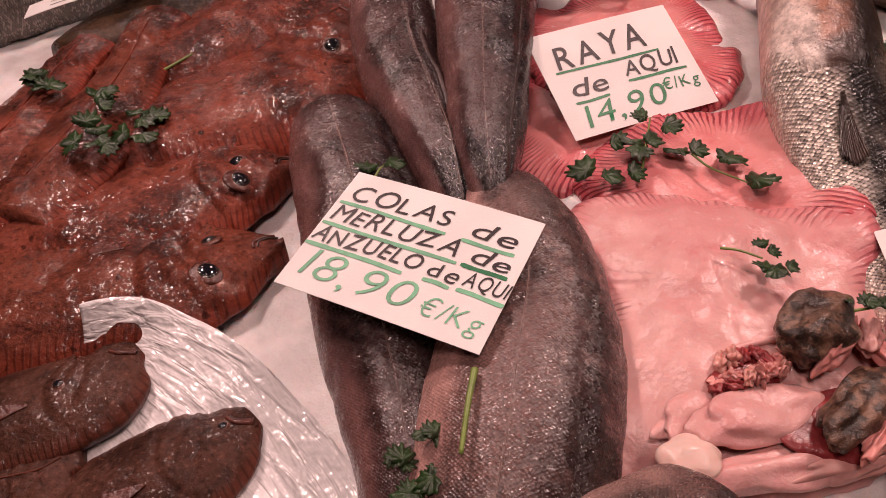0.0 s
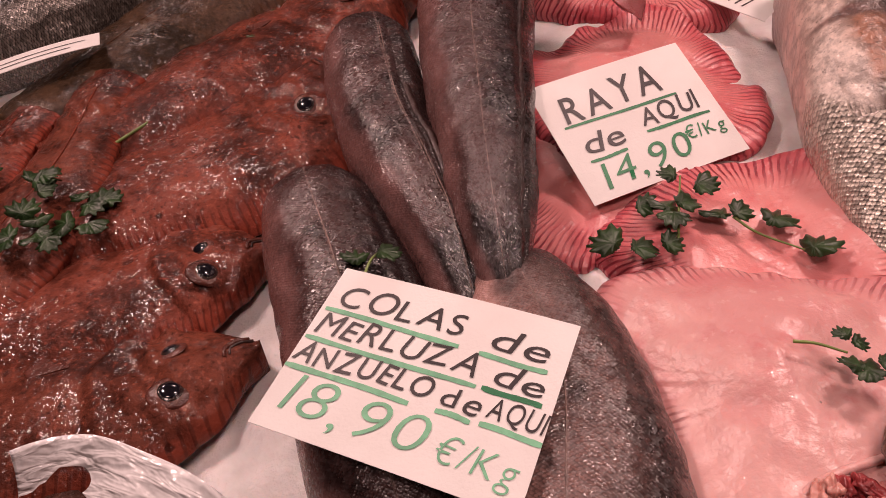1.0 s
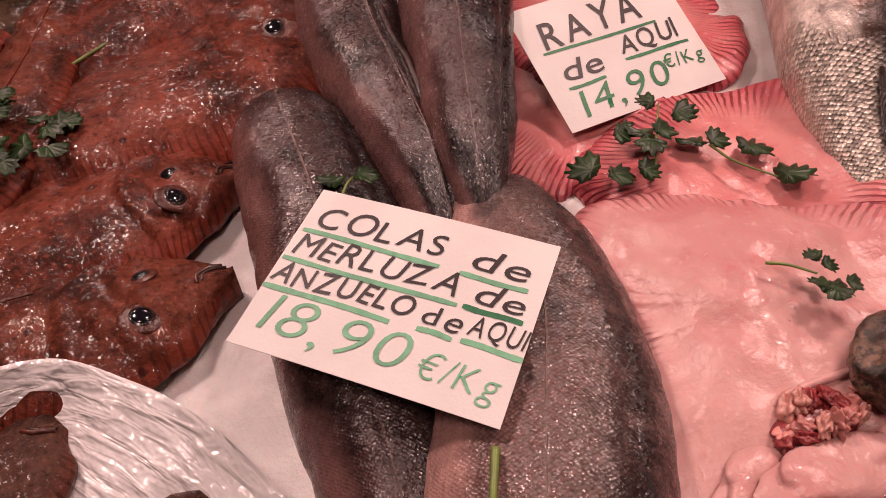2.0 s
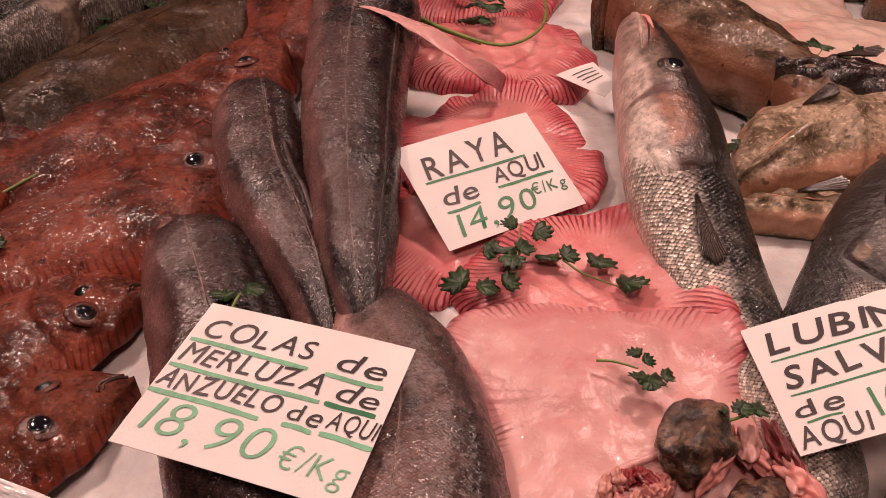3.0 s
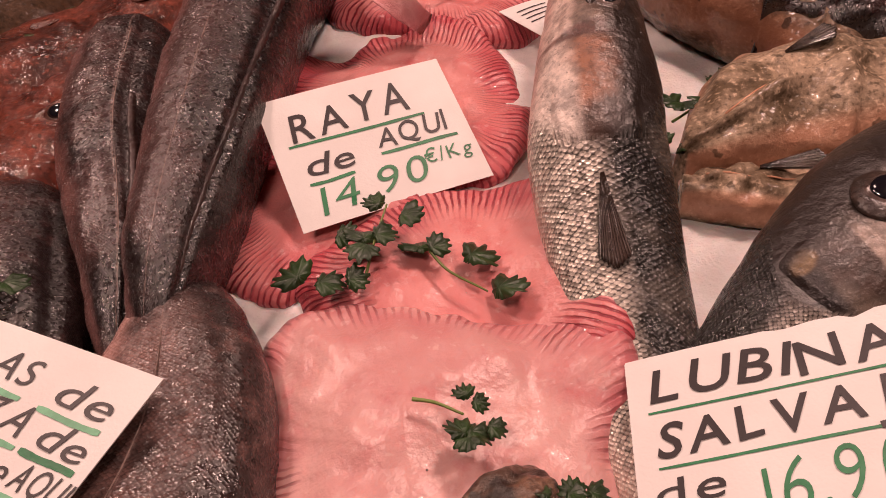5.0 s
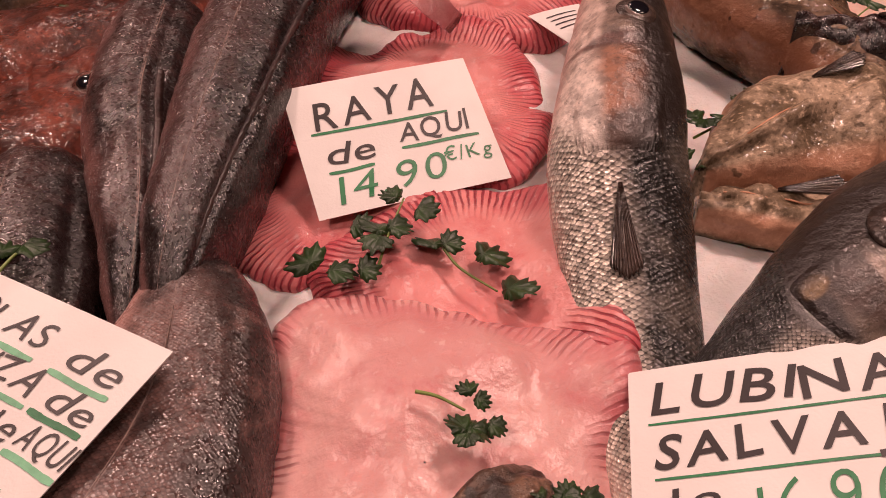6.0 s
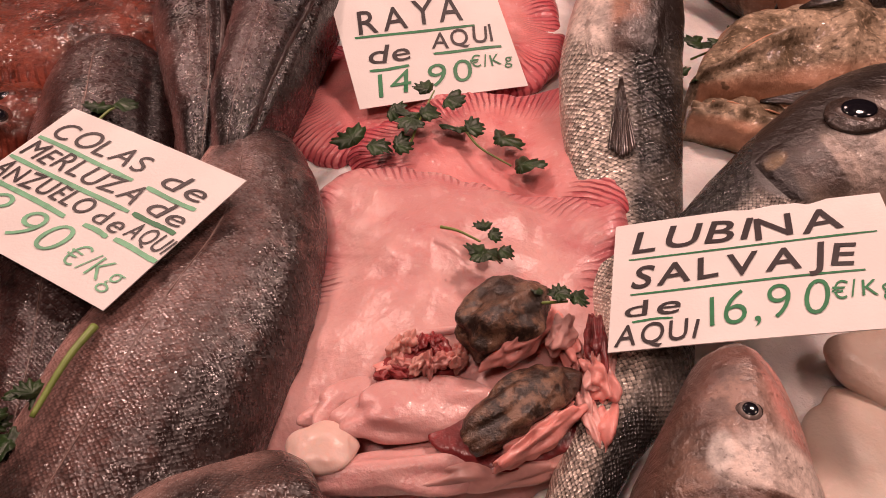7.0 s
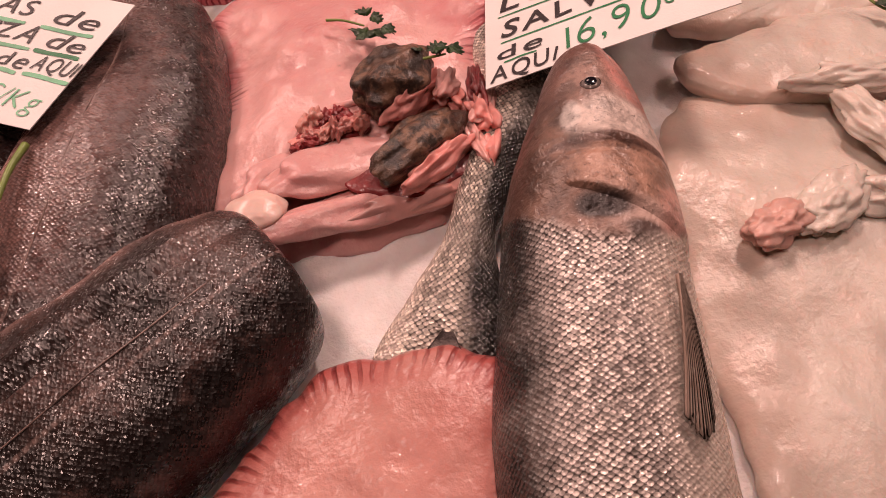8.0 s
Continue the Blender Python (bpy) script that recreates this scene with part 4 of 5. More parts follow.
def skate_insides():
    """The opened belly: torn flesh, dark skin lobes and a white lump on the front wing."""
    owner = thing("gutted_skate", "torn red skate belly with two mottled dark lobes", "skate")

    def at(x, y, up):
        return (x, y, bed(x, y) + up)

    blob("cavity", at(0.226, 0.212, 0.027), (0.042, 0.026, 0.007), 0.25, RED_MEAT, owner, 0.15, 20, 1.0, "wet dark red cavity")
    blob("cavity", at(0.180, 0.245, 0.028), (0.024, 0.011, 0.007), 0.15, RED_MEAT, owner, 0.2, 20, 1.5, "wet dark red cavity")
    blob("flesh", at(0.176, 0.220, 0.027), (0.044, 0.018, 0.010), 0.2, SKATE_A, owner, 0.3, 18, 5.0)
    blob("flesh", at(0.144, 0.233, 0.024), (0.034, 0.012, 0.009), 0.7, SKATE_A, owner, 0.3, 18, 6.0)
    blob("belly_flesh", at(0.190, 0.191, 0.020), (0.064, 0.013, 0.010), 0.10, SKATE_A, owner, 0.3, 18, 7.0)
    blob("belly_flesh", at(0.220, 0.190, 0.023), (0.038, 0.008, 0.009), 0.2, BELLY_MEAT, owner, 0.4, 22, 9.0)
    tube("lip", [at(0.124, 0.226, 0.018), at(0.140, 0.247, 0.025), at(0.172, 0.260, 0.031), at(0.206, 0.266, 0.033)], 0.0042, SKATE_A, owner, "pale glossy edge of the cut", 10, 0.5)
    for x, y, up, radii, turn, seed in ((0.222, 0.263, 0.046, (0.029, 0.020, 0.019), 0.7, 2.0), (0.227, 0.212, 0.042, (0.036, 0.015, 0.013), 0.65, 3.0)):
        lobe = blob("lobe", at(x, y, up), radii, turn, CHUNK, owner, 0.24, 34, seed, "mottled dark brown lobe")
        blob("membrane", at(x + 0.010, y - 0.013, up - 0.004), (radii[0] * 0.8, 0.006, 0.010), turn, PINK_MEAT, lobe, 0.5, 30, seed + 20, "torn pink membrane")
    rnd = random.Random(4)
    for k in range(16):
        x, y = 0.178 + rnd.uniform(-0.024, 0.030), 0.246 + rnd.uniform(-0.012, 0.008)
        radii = (rnd.uniform(0.004, 0.009), rnd.uniform(0.003, 0.005), rnd.uniform(0.003, 0.007))
        blob("shred", at(x, y, rnd.uniform(0.033, 0.038)), radii, rnd.uniform(0, 3), (RED_MEAT, PINK_MEAT, SKATE_C)[k % 3], owner, 0.6, 26, k)
    for k in range(9):
        x, y = 0.262 + rnd.uniform(-0.012, 0.012), 0.228 + rnd.uniform(-0.026, 0.030)
        blob("flap", at(x, y, rnd.uniform(0.032, 0.042)), (rnd.uniform(0.004, 0.008), rnd.uniform(0.012, 0.022), rnd.uniform(0.004, 0.008)), rnd.uniform(-0.6, 0.2), (PINK_MEAT, BELLY_MEAT, RED_MEAT)[k % 3], owner, 0.6, 24, 60.0 + k)
    lump = thing("cartilage_lump", "smooth white lump of cartilage on pink flesh", "skate piece")
    blob("flesh", at(0.130, 0.196, 0.036), (0.0180, 0.0135, 0.0085), 0.0, WHITE_MEAT, lump, 0.16, 13, 8.0)


skate_insides()


# ---- sea bass ----
def bass(label, stations, head, back_right, eye_r, eye_at, seed=0.0, skin=BASS, iris=SILVER_IRIS, tail=None, pectoral=None, gape=True, plates=(), pits=(), slant=0.0):
    """plates: name, first and last share of the length, first and last side, rise; pits: share of the head, side, half sizes, depth."""
    owner = thing("sea_bass", label, "fish", "sea bass on the stall")

    def dent(s, side, sa):
        if sa < 0:
            return 0
        rear = head * (1.0 - 0.5 * (side - 0.45) ** 2)
        d = 0.0030 * (1 / (1 + math.exp((s - rear) * 420))) * max(0, 1 - abs(side - 0.45) * 1.9)
        crease = head * (0.655 - 0.22 * (side - 0.46) ** 2)
        d -= 0.0013 * math.exp(-(((s - crease) / (0.018 * head)) ** 2)) * max(0, 1 - abs(side - 0.46) * 2.3)
        d += 0.0018 * math.exp(-(((s - crease + 0.05 * head) / (0.04 * head)) ** 2)) * max(0, 1 - abs(side - 0.46) * 2.3)
        for f, b, df, db, deep in pits:
            d -= deep * math.exp(-(((s / head - f) / df) ** 2) - ((side - b) / db) ** 2)
        d -= 0.0007 * math.exp(-(((side - 0.60) / 0.012) ** 2)) * (s > head)
        return d

    body = Body(stations, rings=230, segs=120, edge=0.95, back_right=back_right, dent=dent, lumps=0.0012, seed=seed)
    link("body", body.mesh("bass_body"), skin, owner)
    eye_on(body, owner, eye_at[0], eye_at[1], eye_r, iris, 0.42, True)
    if gape:
        line_on(body, owner, "mouth", [(0.010, 0.56), (0.10 * head, 0.54), (0.24 * head, 0.46), (0.38 * head, 0.36)], 0.0016, GROOVE, -0.0004)
        line_on(body, owner, "jaw", [(0.012, 0.46), (0.10 * head, 0.42), (0.24 * head, 0.34), (0.38 * head, 0.28)], 0.0042, PALE_CHEEK, -0.0020)
        line_on(body, owner, "lip", [(0.010, 0.64), (0.10 * head, 0.62), (0.22 * head, 0.55), (0.36 * head, 0.45)], 0.0030, PINK_MEAT, -0.0016)
    for name, s0, s1, b0, b1, rise, m in plates:
        shell_on(body, owner, name, s0, s1, b0, b1, rise, m or skin, rows=40, cols=44, lobe=0.015 * head, slant=slant)
    if pectoral:
        s0, b0, length, spread, m = pectoral
        p, nrm, way = body.at(s0, b0, 0.0060)
        fan("pectoral_fin", p, way, nrm, length, spread, m, owner, 11, 0.0007, droop=-0.010 if m is FIN_BROWN else 0.006)
    if tail:
        (x, y, z), (dx, dy), length, spread = tail
        fan("tail_fin", (x, y, bed(x, y) + z), (dx, dy, 0), (0, 0, 1), length, spread, FIN_SILVER, owner, 22, 0.0002, fork=0.12)
    return owner


FIN_SILVER = ray_skin("silvery_tail_fin", (0.40, 0.33, 0.31), (0.035, 0.026, 0.024))
FIN_BROWN = ray_skin("brown_fin", (0.10, 0.060, 0.045), (0.028, 0.016, 0.013))
FIN_PALE = ray_skin("pale_fin", (0.52, 0.40, 0.33), (0.34, 0.24, 0.19))
bass("silver sea bass with coppery head pointing up the stall", [(0.363, 0.712, 0.008, 0.075, 0.010), (0.362, 0.700, 0.018, 0.075, 0.018), (0.357, 0.660, 0.029, 0.072, 0.030), (0.337, 0.562, 0.041, 0.064, 0.038), (0.322, 0.490, 0.046, 0.048, 0.036), (0.318, 0.423, 0.042, 0.026, 0.024), (0.313, 0.342, 0.034, 0.018, 0.016), (0.302, 0.255, 0.026, 0.028, 0.020), (0.272, 0.208, 0.019, 0.030, 0.016), (0.252, 0.170, 0.0145, 0.032, 0.012), (0.242, 0.148, 0.016, 0.034, 0.009), (0.232, 0.122, 0.025, 0.036, 0.006), (0.222, 0.096, 0.034, 0.038, 0.0035), (0.216, 0.082, 0.037, 0.038, 0.002)],
     0.39, False, 0.0120, (0.345, 0.575), 1.0, skin=BASS_LONG, plates=(("cheek", 0.14, 0.255, 0.16, 0.66, 0.0018, None), ("gill_cover", 0.250, 0.378, 0.14, 0.78, 0.0030, None)), pectoral=(0.40, 0.42, 0.066, 0.34, FIN_BROWN), tail=((0.222, 0.100, 0.036), (-0.32, -0.95), 0.060, 0.95), pits=((0.13, 0.55, 0.10, 0.05, 0.003),))
bass("large sea bass with a big dark eye beside its price card", [(0.575, 0.455, 0.010, 0.070, 0.010), (0.564, 0.447, 0.028, 0.070, 0.024), (0.525, 0.420, 0.056, 0.068, 0.036), (0.472, 0.396, 0.058, 0.064, 0.040), (0.415, 0.366, 0.046, 0.052, 0.036), (0.360, 0.335, 0.030, 0.034, 0.026), (0.325, 0.310, 0.018, 0.018, 0.016)],
     0.77, True, 0.0158, (0.440, 0.378), 2.0, skin=BASS_BIG, iris=SILVER_IRIS, gape=False, plates=(("cheek", 0.40, 0.60, 0.08, 0.56, 0.0016, None), ("gill_cover", 0.60, 0.735, 0.10, 0.70, 0.0034, None)), pits=((0.95, 0.42, 0.04, 0.18, 0.004),))
bass("silver sea bass with a grey head and shining scales", [(0.318, 0.212, 0.008, 0.090, 0.008), (0.317, 0.204, 0.017, 0.088, 0.016), (0.313, 0.182, 0.027, 0.082, 0.026), (0.305, 0.150, 0.038, 0.073, 0.036), (0.299, 0.122, 0.044, 0.067, 0.042), (0.290, 0.085, 0.046, 0.060, 0.045), (0.278, 0.029, 0.050, 0.056, 0.046), (0.268, -0.04, 0.048, 0.048, 0.042), (0.257, -0.12, 0.034, 0.038, 0.030)],
     0.375, True, 0.0048, (0.3085, 0.174), 3.0, skin=BASS_SHORT, iris=PALE_IRIS, gape=False, plates=(("cheek", 0.12, 0.235, 0.08, 0.70, 0.0020, None), ("gill_cover", 0.225, 0.325, 0.02, 0.70, 0.0036, None)), pectoral=(0.40, 0.24, 0.075, 0.22, FIN_PALE), pits=((0.90, 0.52, 0.05, 0.10, 0.003), (0.10, 0.18, 0.10, 0.06, 0.003)), slant=0.05)


# ---- other fish and pieces ----
def lump_fish(label, stations, material, name="fish_piece", category="fish", seed=0.0, eye=None, edge=1.0, ridge=0.0):
    owner = thing(name, label, category)

    def dent(s, side, sa):
        if sa < 0:
            return 0
        d = 0.003 * math.sin(side * 15 + s * 8 + seed) * math.sin(s * 21 + seed)
        d += ridge * (math.exp(-(((side - 0.66 + 0.15 * s) / 0.05) ** 2)) - 0.6 * math.exp(-(((side - 0.42 - 0.2 * s) / 0.08) ** 2)))
        d += 0.5 * ridge * math.exp(-(((s - 0.45 + 0.3 * (side - 0.5)) / 0.03) ** 2))
        return d - 0.003 * math.exp(-(((s - 0.3) / 0.02) ** 2)) * max(0, 1 - abs(side - 0.5) * 2)

    body = Body(stations, rings=120, segs=80, edge=edge, back_right=True, dent=dent, lumps=0.005, seed=seed)
    link("body", body.mesh(name), material, owner)
    p, nrm, way = body.at(0.33, 0.36, 0.001)
    fan("pectoral_fin", p - nrm * 0.001, way, nrm, 0.045, 0.4, FIN_BROWN, owner, 8, 0.0008)
    line_on(body, owner, "lateral_line", [(0.1 + 0.1 * k, 0.55) for k in range(9)], 0.0009, material, 0.0002)
    if eye:
        eye_on(body, owner, *eye)
    return owner


lump_fish("dusky brown fish head end with mottled skin", [(0.395, 0.875, 0.012, 0.04, 0.016), (0.415, 0.875, 0.035, 0.042, 0.032), (0.455, 0.83, 0.062, 0.044, 0.040), (0.495, 0.74, 0.066, 0.042, 0.040), (0.535, 0.65, 0.040, 0.036, 0.032), (0.575, 0.57, 0.022, 0.032, 0.022), (0.59, 0.545, 0.010, 0.03, 0.010)], DUSKY, seed=1.0, ridge=0.006)
lump_fish("dusky brown fish lying behind another", [(0.56, 1.15, 0.05, 0.04, 0.03), (0.535, 1.05, 0.055, 0.04, 0.034), (0.53, 0.95, 0.045, 0.038, 0.034), (0.545, 0.86, 0.025, 0.035, 0.028), (0.55, 0.82, 0.01, 0.03, 0.012)], HAKE, seed=2.0)
lump_fish("mottled tan fish head with a pointed snout", [(0.392, 0.512, 0.008, 0.024, 0.010), (0.410, 0.518, 0.022, 0.026, 0.020), (0.470, 0.545, 0.060, 0.030, 0.032), (0.530, 0.555, 0.068, 0.032, 0.036), (0.600, 0.545, 0.060, 0.032, 0.034), (0.68, 0.53, 0.04, 0.03, 0.028)], GURNARD, seed=3.0, ridge=0.010)
lump_fish("dark slim fish tail lying over tan fish", [(0.50, 0.645, 0.010, 0.055, 0.010), (0.54, 0.632, 0.020, 0.056, 0.016), (0.575, 0.605, 0.022, 0.056, 0.018), (0.610, 0.565, 0.020, 0.054, 0.016), (0.625, 0.55, 0.008, 0.05, 0.008)], HAKE, seed=4.0)
lump_fish("tan fish jaw half hidden beneath its neighbour", [(0.385, 0.490, 0.006, 0.012, 0.010), (0.42, 0.485, 0.018, 0.014, 0.014), (0.47, 0.470, 0.022, 0.016, 0.016), (0.52, 0.455, 0.016, 0.016, 0.014)], GURNARD, seed=5.0)

for k, (outline, centre) in enumerate((([(0.60, 1.12), (0.575, 0.93), (0.60, 0.80), (0.70, 0.78), (0.82, 0.95), (0.86, 1.12), (0.72, 1.2)], (0.70, 0.97)),
                                       ([(0.585, 0.80), (0.64, 0.72), (0.72, 0.62), (0.84, 0.62), (0.86, 0.80), (0.74, 0.88), (0.64, 0.86)], (0.72, 0.76)))):
    sheet_thing("fish_fillet", "pale pinkish skinless fish fillet on ice", "fillet", outline, centre, FILLET, 0.010, 0.016, 0.012, seed=10.0 + k, lumps=0.007, group="pale fillets")

for k, (outline, centre, base) in enumerate((
        ([(0.358, 0.125), (0.385, 0.215), (0.43, 0.255), (0.52, 0.258), (0.62, 0.23), (0.62, 0.06), (0.56, -0.06), (0.42, -0.08), (0.358, -0.04), (0.350, 0.05)], (0.48, 0.11), 0.006),
        ([(0.415, 0.265), (0.44, 0.29), (0.52, 0.30), (0.62, 0.295), (0.66, 0.25), (0.60, 0.215), (0.50, 0.225), (0.44, 0.235)], (0.53, 0.26), 0.018),
        ([(0.43, 0.315), (0.46, 0.345), (0.56, 0.36), (0.68, 0.36), (0.70, 0.30), (0.60, 0.295), (0.50, 0.30)], (0.56, 0.33), 0.014))):
    sheet_thing("squid_slab", "smooth whitish slab of cleaned squid", "squid", outline, centre, SQUID, base, 0.010, 0.005, seed=20.0 + k, lumps=0.006, group="white squid slabs")
for k, (x, y, rx, ry, turn, m) in enumerate(((0.412, 0.128, 0.020, 0.013, 0.3, ROSY_SQUID), (0.45, 0.137, 0.030, 0.014, 0.5, SQUID), (0.495, 0.134, 0.034, 0.014, -0.1, SQUID), (0.505, 0.185, 0.014, 0.038, 0.1, SQUID), (0.52, 0.225, 0.045, 0.012, -0.1, SQUID), (0.535, 0.175, 0.025, 0.03, 0.2, FILLET), (0.53, 0.108, 0.04, 0.010, -0.2, SQUID))):
    owner = thing("squid_piece", "soft pinkish white squid piece on the slab", "squid", "squid pieces")
    blob("flesh", (x, y, bed(x, y) + 0.030), (rx, ry, 0.010), turn, m, owner, 0.4, 40, 30.0 + k)

for k in range(3):
    x, y = 0.86 + 0.02 * k, 1.07 - 0.085 * k
    lump_fish("dark brown flat fish slab at the rear", [(x - 0.07, y + 0.01, 0.02, 0.02, 0.012), (x - 0.04, y, 0.036, 0.024, 0.02), (x + 0.06, y - 0.02, 0.04, 0.024, 0.022), (x + 0.2, y - 0.05, 0.03, 0.02, 0.018)], DUSKY, seed=6.0 + k)

for k, (x, y, s) in enumerate(((-0.21, 1.17, 1.0), (-0.33, 1.02, 0.9), (-0.16, 1.30, 0.9))):
    lump_fish("slim dark silvery fish with a round eye", [(x + 0.06 * s, y + 0.09 * s, 0.006, 0.045, 0.008), (x + 0.05 * s, y + 0.07 * s, 0.018, 0.045, 0.018), (x, y, 0.034, 0.045, 0.03), (x - 0.1 * s, y - 0.1 * s, 0.038, 0.042, 0.032), (x - 0.25 * s, y - 0.2 * s, 0.025, 0.035, 0.022), (x - 0.36 * s, y - 0.27 * s, 0.008, 0.03, 0.01)], DIM_SILVER, name="silver_fish", seed=8.0 + k, eye=(x + 0.025 * s, y + 0.03 * s, 0.011, SILVER_IRIS))
rnd = random.Random(21)
for k in range(14):
    x, y = -0.62 + 0.045 * (k % 7) + rnd.uniform(-0.01, 0.01), 1.14 + 0.07 * (k // 7) + 0.025 * (k % 7)
    owner = thing("fish_slice", "red and white fish slice at the stall's rear", "fish slice", "fish slices")
    blob("flesh", (x, y, bed(x, y) + 0.03), (0.05, 0.016, 0.010), 0.6 + rnd.uniform(-0.4, 0.4), (PINK_MEAT, RED_MEAT, BELLY_MEAT, DUSKY)[k % 4], owner, 0.4, 40, 40.0 + k)


# ---- plastic sheet under the small fish ----
def plastic_sheet():
    edge = smooth([(-0.272, 0.355), (-0.244, 0.366), (-0.212, 0.362), (-0.156, 0.334), (-0.108, 0.288), (-0.064, 0.229), (-0.03, 0.15)], 90)
    low = smooth([(-0.286, 0.300), (-0.285, 0.275), (-0.28, 0.25), (-0.25, 0.2), (-0.21, 0.15), (-0.16, 0.10), (-0.10, 0.05)], 90)
    rows, uv = [], []
    for i, (a, b) in enumerate(zip(edge, low)):
        row, urow = [], []
        for j in range(50):
            q = a + (b - a) * j / 49
            z = bed(*q) + 0.012 + 0.046 * math.exp(-((i / 48) ** 2) - j / 14) + 0.004 * fuzz(q[0], q[1], 0, 26, 5) - 0.004 * (j / 49)
            row.append((q[0], q[1], z))
            urow.append((i * 0.005, j * 0.003))
        rows.append([*row, *[(x, y, z - 0.0012) for x, y, z in row[::-1]]])
        uv.append([*urow, *urow[::-1]])
    ob = link("plastic_sheet", grid_mesh("plastic_sheet", rows, uv, uv, closed=True, caps=True), FILM)
    tagged(ob, "crumpled glossy ribbed white plastic sheet on ice", "plastic sheet")


plastic_sheet()


# ---- price cards ----
def letters(text, x0, x1, base, height, material, owner, place, seed, weight=0.0, climb=0.0):
    """One written line on a card, letter by letter; x and y as shares of the card."""
    rnd = random.Random(seed)
    font = bpy.data.curves.new("lettering", "FONT")
    temp = bpy.data.objects.new("lettering", font)
    metas, run = [], 0.0
    for ch in text:
        if ch == " ":
            run += 0.35
            continue
        font.body, font.offset, font.extrude, font.resolution_u = ch, weight, 0.0, 4
        bpy.context.view_layer.update()
        me = bpy.data.meshes.new_from_object(temp)
        xs = [v.co.x for v in me.vertices]
        if not xs:
            continue
        low, wide = min(xs), max(xs) - min(xs)
        metas.append((me, run - low))
        run += wide + 0.14
    total = run - 0.14
    verts, faces = [], []
    for me, shift in metas:
        tilt, grow, drop = radians(rnd.uniform(-7, 7)), rnd.uniform(0.92, 1.1), rnd.uniform(-0.04, 0.04)
        start = len(verts)
        mid = shift + sum(v.co.x for v in me.vertices) / len(me.vertices)
        for v in me.vertices:
            gx, gy = v.co.x + shift - mid, v.co.y * grow + drop
            gx, gy = gx * math.cos(tilt) - gy * math.sin(tilt) + 0.16 * gy, gx * math.sin(tilt) + gy * math.cos(tilt)
            f = (mid + gx) / total
            verts.append(place(x0 + (x1 - x0) * f, base - climb * f - gy / 0.70 * height, 0.0009))
        faces += [tuple(start + i for i in p.vertices) for p in me.polygons]
        bpy.data.meshes.remove(me)
    bpy.data.objects.remove(temp)
    me = bpy.data.meshes.new("lettering")
    me.from_pydata(verts, [], faces)
    link("lettering", me, material, owner)


def stroke(x0, y0, x1, y1, width, material, owner, place, seed):
    rnd = random.Random(seed)
    rows = []
    for k in range(15):
        f = k / 14
        x, y = x0 + (x1 - x0) * f, y0 + (y1 - y0) * f + 0.004 * math.sin(5 * f + seed)
        w = width * (1 + rnd.uniform(-0.12, 0.12)) * (0.75 if k in (0, 14) else 1)
        rows.append([place(x, y - w / 2, 0.0007), place(x, y + w / 2, 0.0007)])
    link("underline", grid_mesh("underline", rows), material, owner)


def price_card(label, corners, lines, strokes, bow=0.002, seed=0):
    owner = thing("price_card", label, "price card", "handwritten price cards")
    tl, tr, br, bl = (Vector(c) for c in corners)
    up = (tr - tl).cross(bl - tl).normalized() * -1
    up = up if up.z > 0 else -up

    def place(x, y, lift=0.0):
        p = tl * (1 - x) * (1 - y) + tr * x * (1 - y) + br * x * y + bl * (1 - x) * y
        return tuple(p + up * (lift + bow * 4 * x * (1 - x) - bow))

    n, m = 24, 16
    top = [[place(i / n, j / m, 0.0003) for j in range(m + 1)] for i in range(n + 1)]
    low = [[place(i / n, j / m, -0.0003) for j in range(m + 1)] for i in range(n + 1)]
    card = link("card", grid_mesh("card", [[*a, *b[::-1]] for a, b in zip(top, low)], closed=True, caps=True), PAPER, owner)
    card.data.polygons.foreach_set("use_smooth", [False] * len(card.data.polygons))
    for k, (text, x0, x1, base, height, material, weight, climb) in enumerate(lines):
        letters(text, x0, x1, base, height, material, owner, place, seed + k, weight, climb)
    for k, (x0, y0, x1, y1, width, material) in enumerate(strokes):
        stroke(x0, y0, x1, y1, width, material, owner, place, seed + k)
    return owner


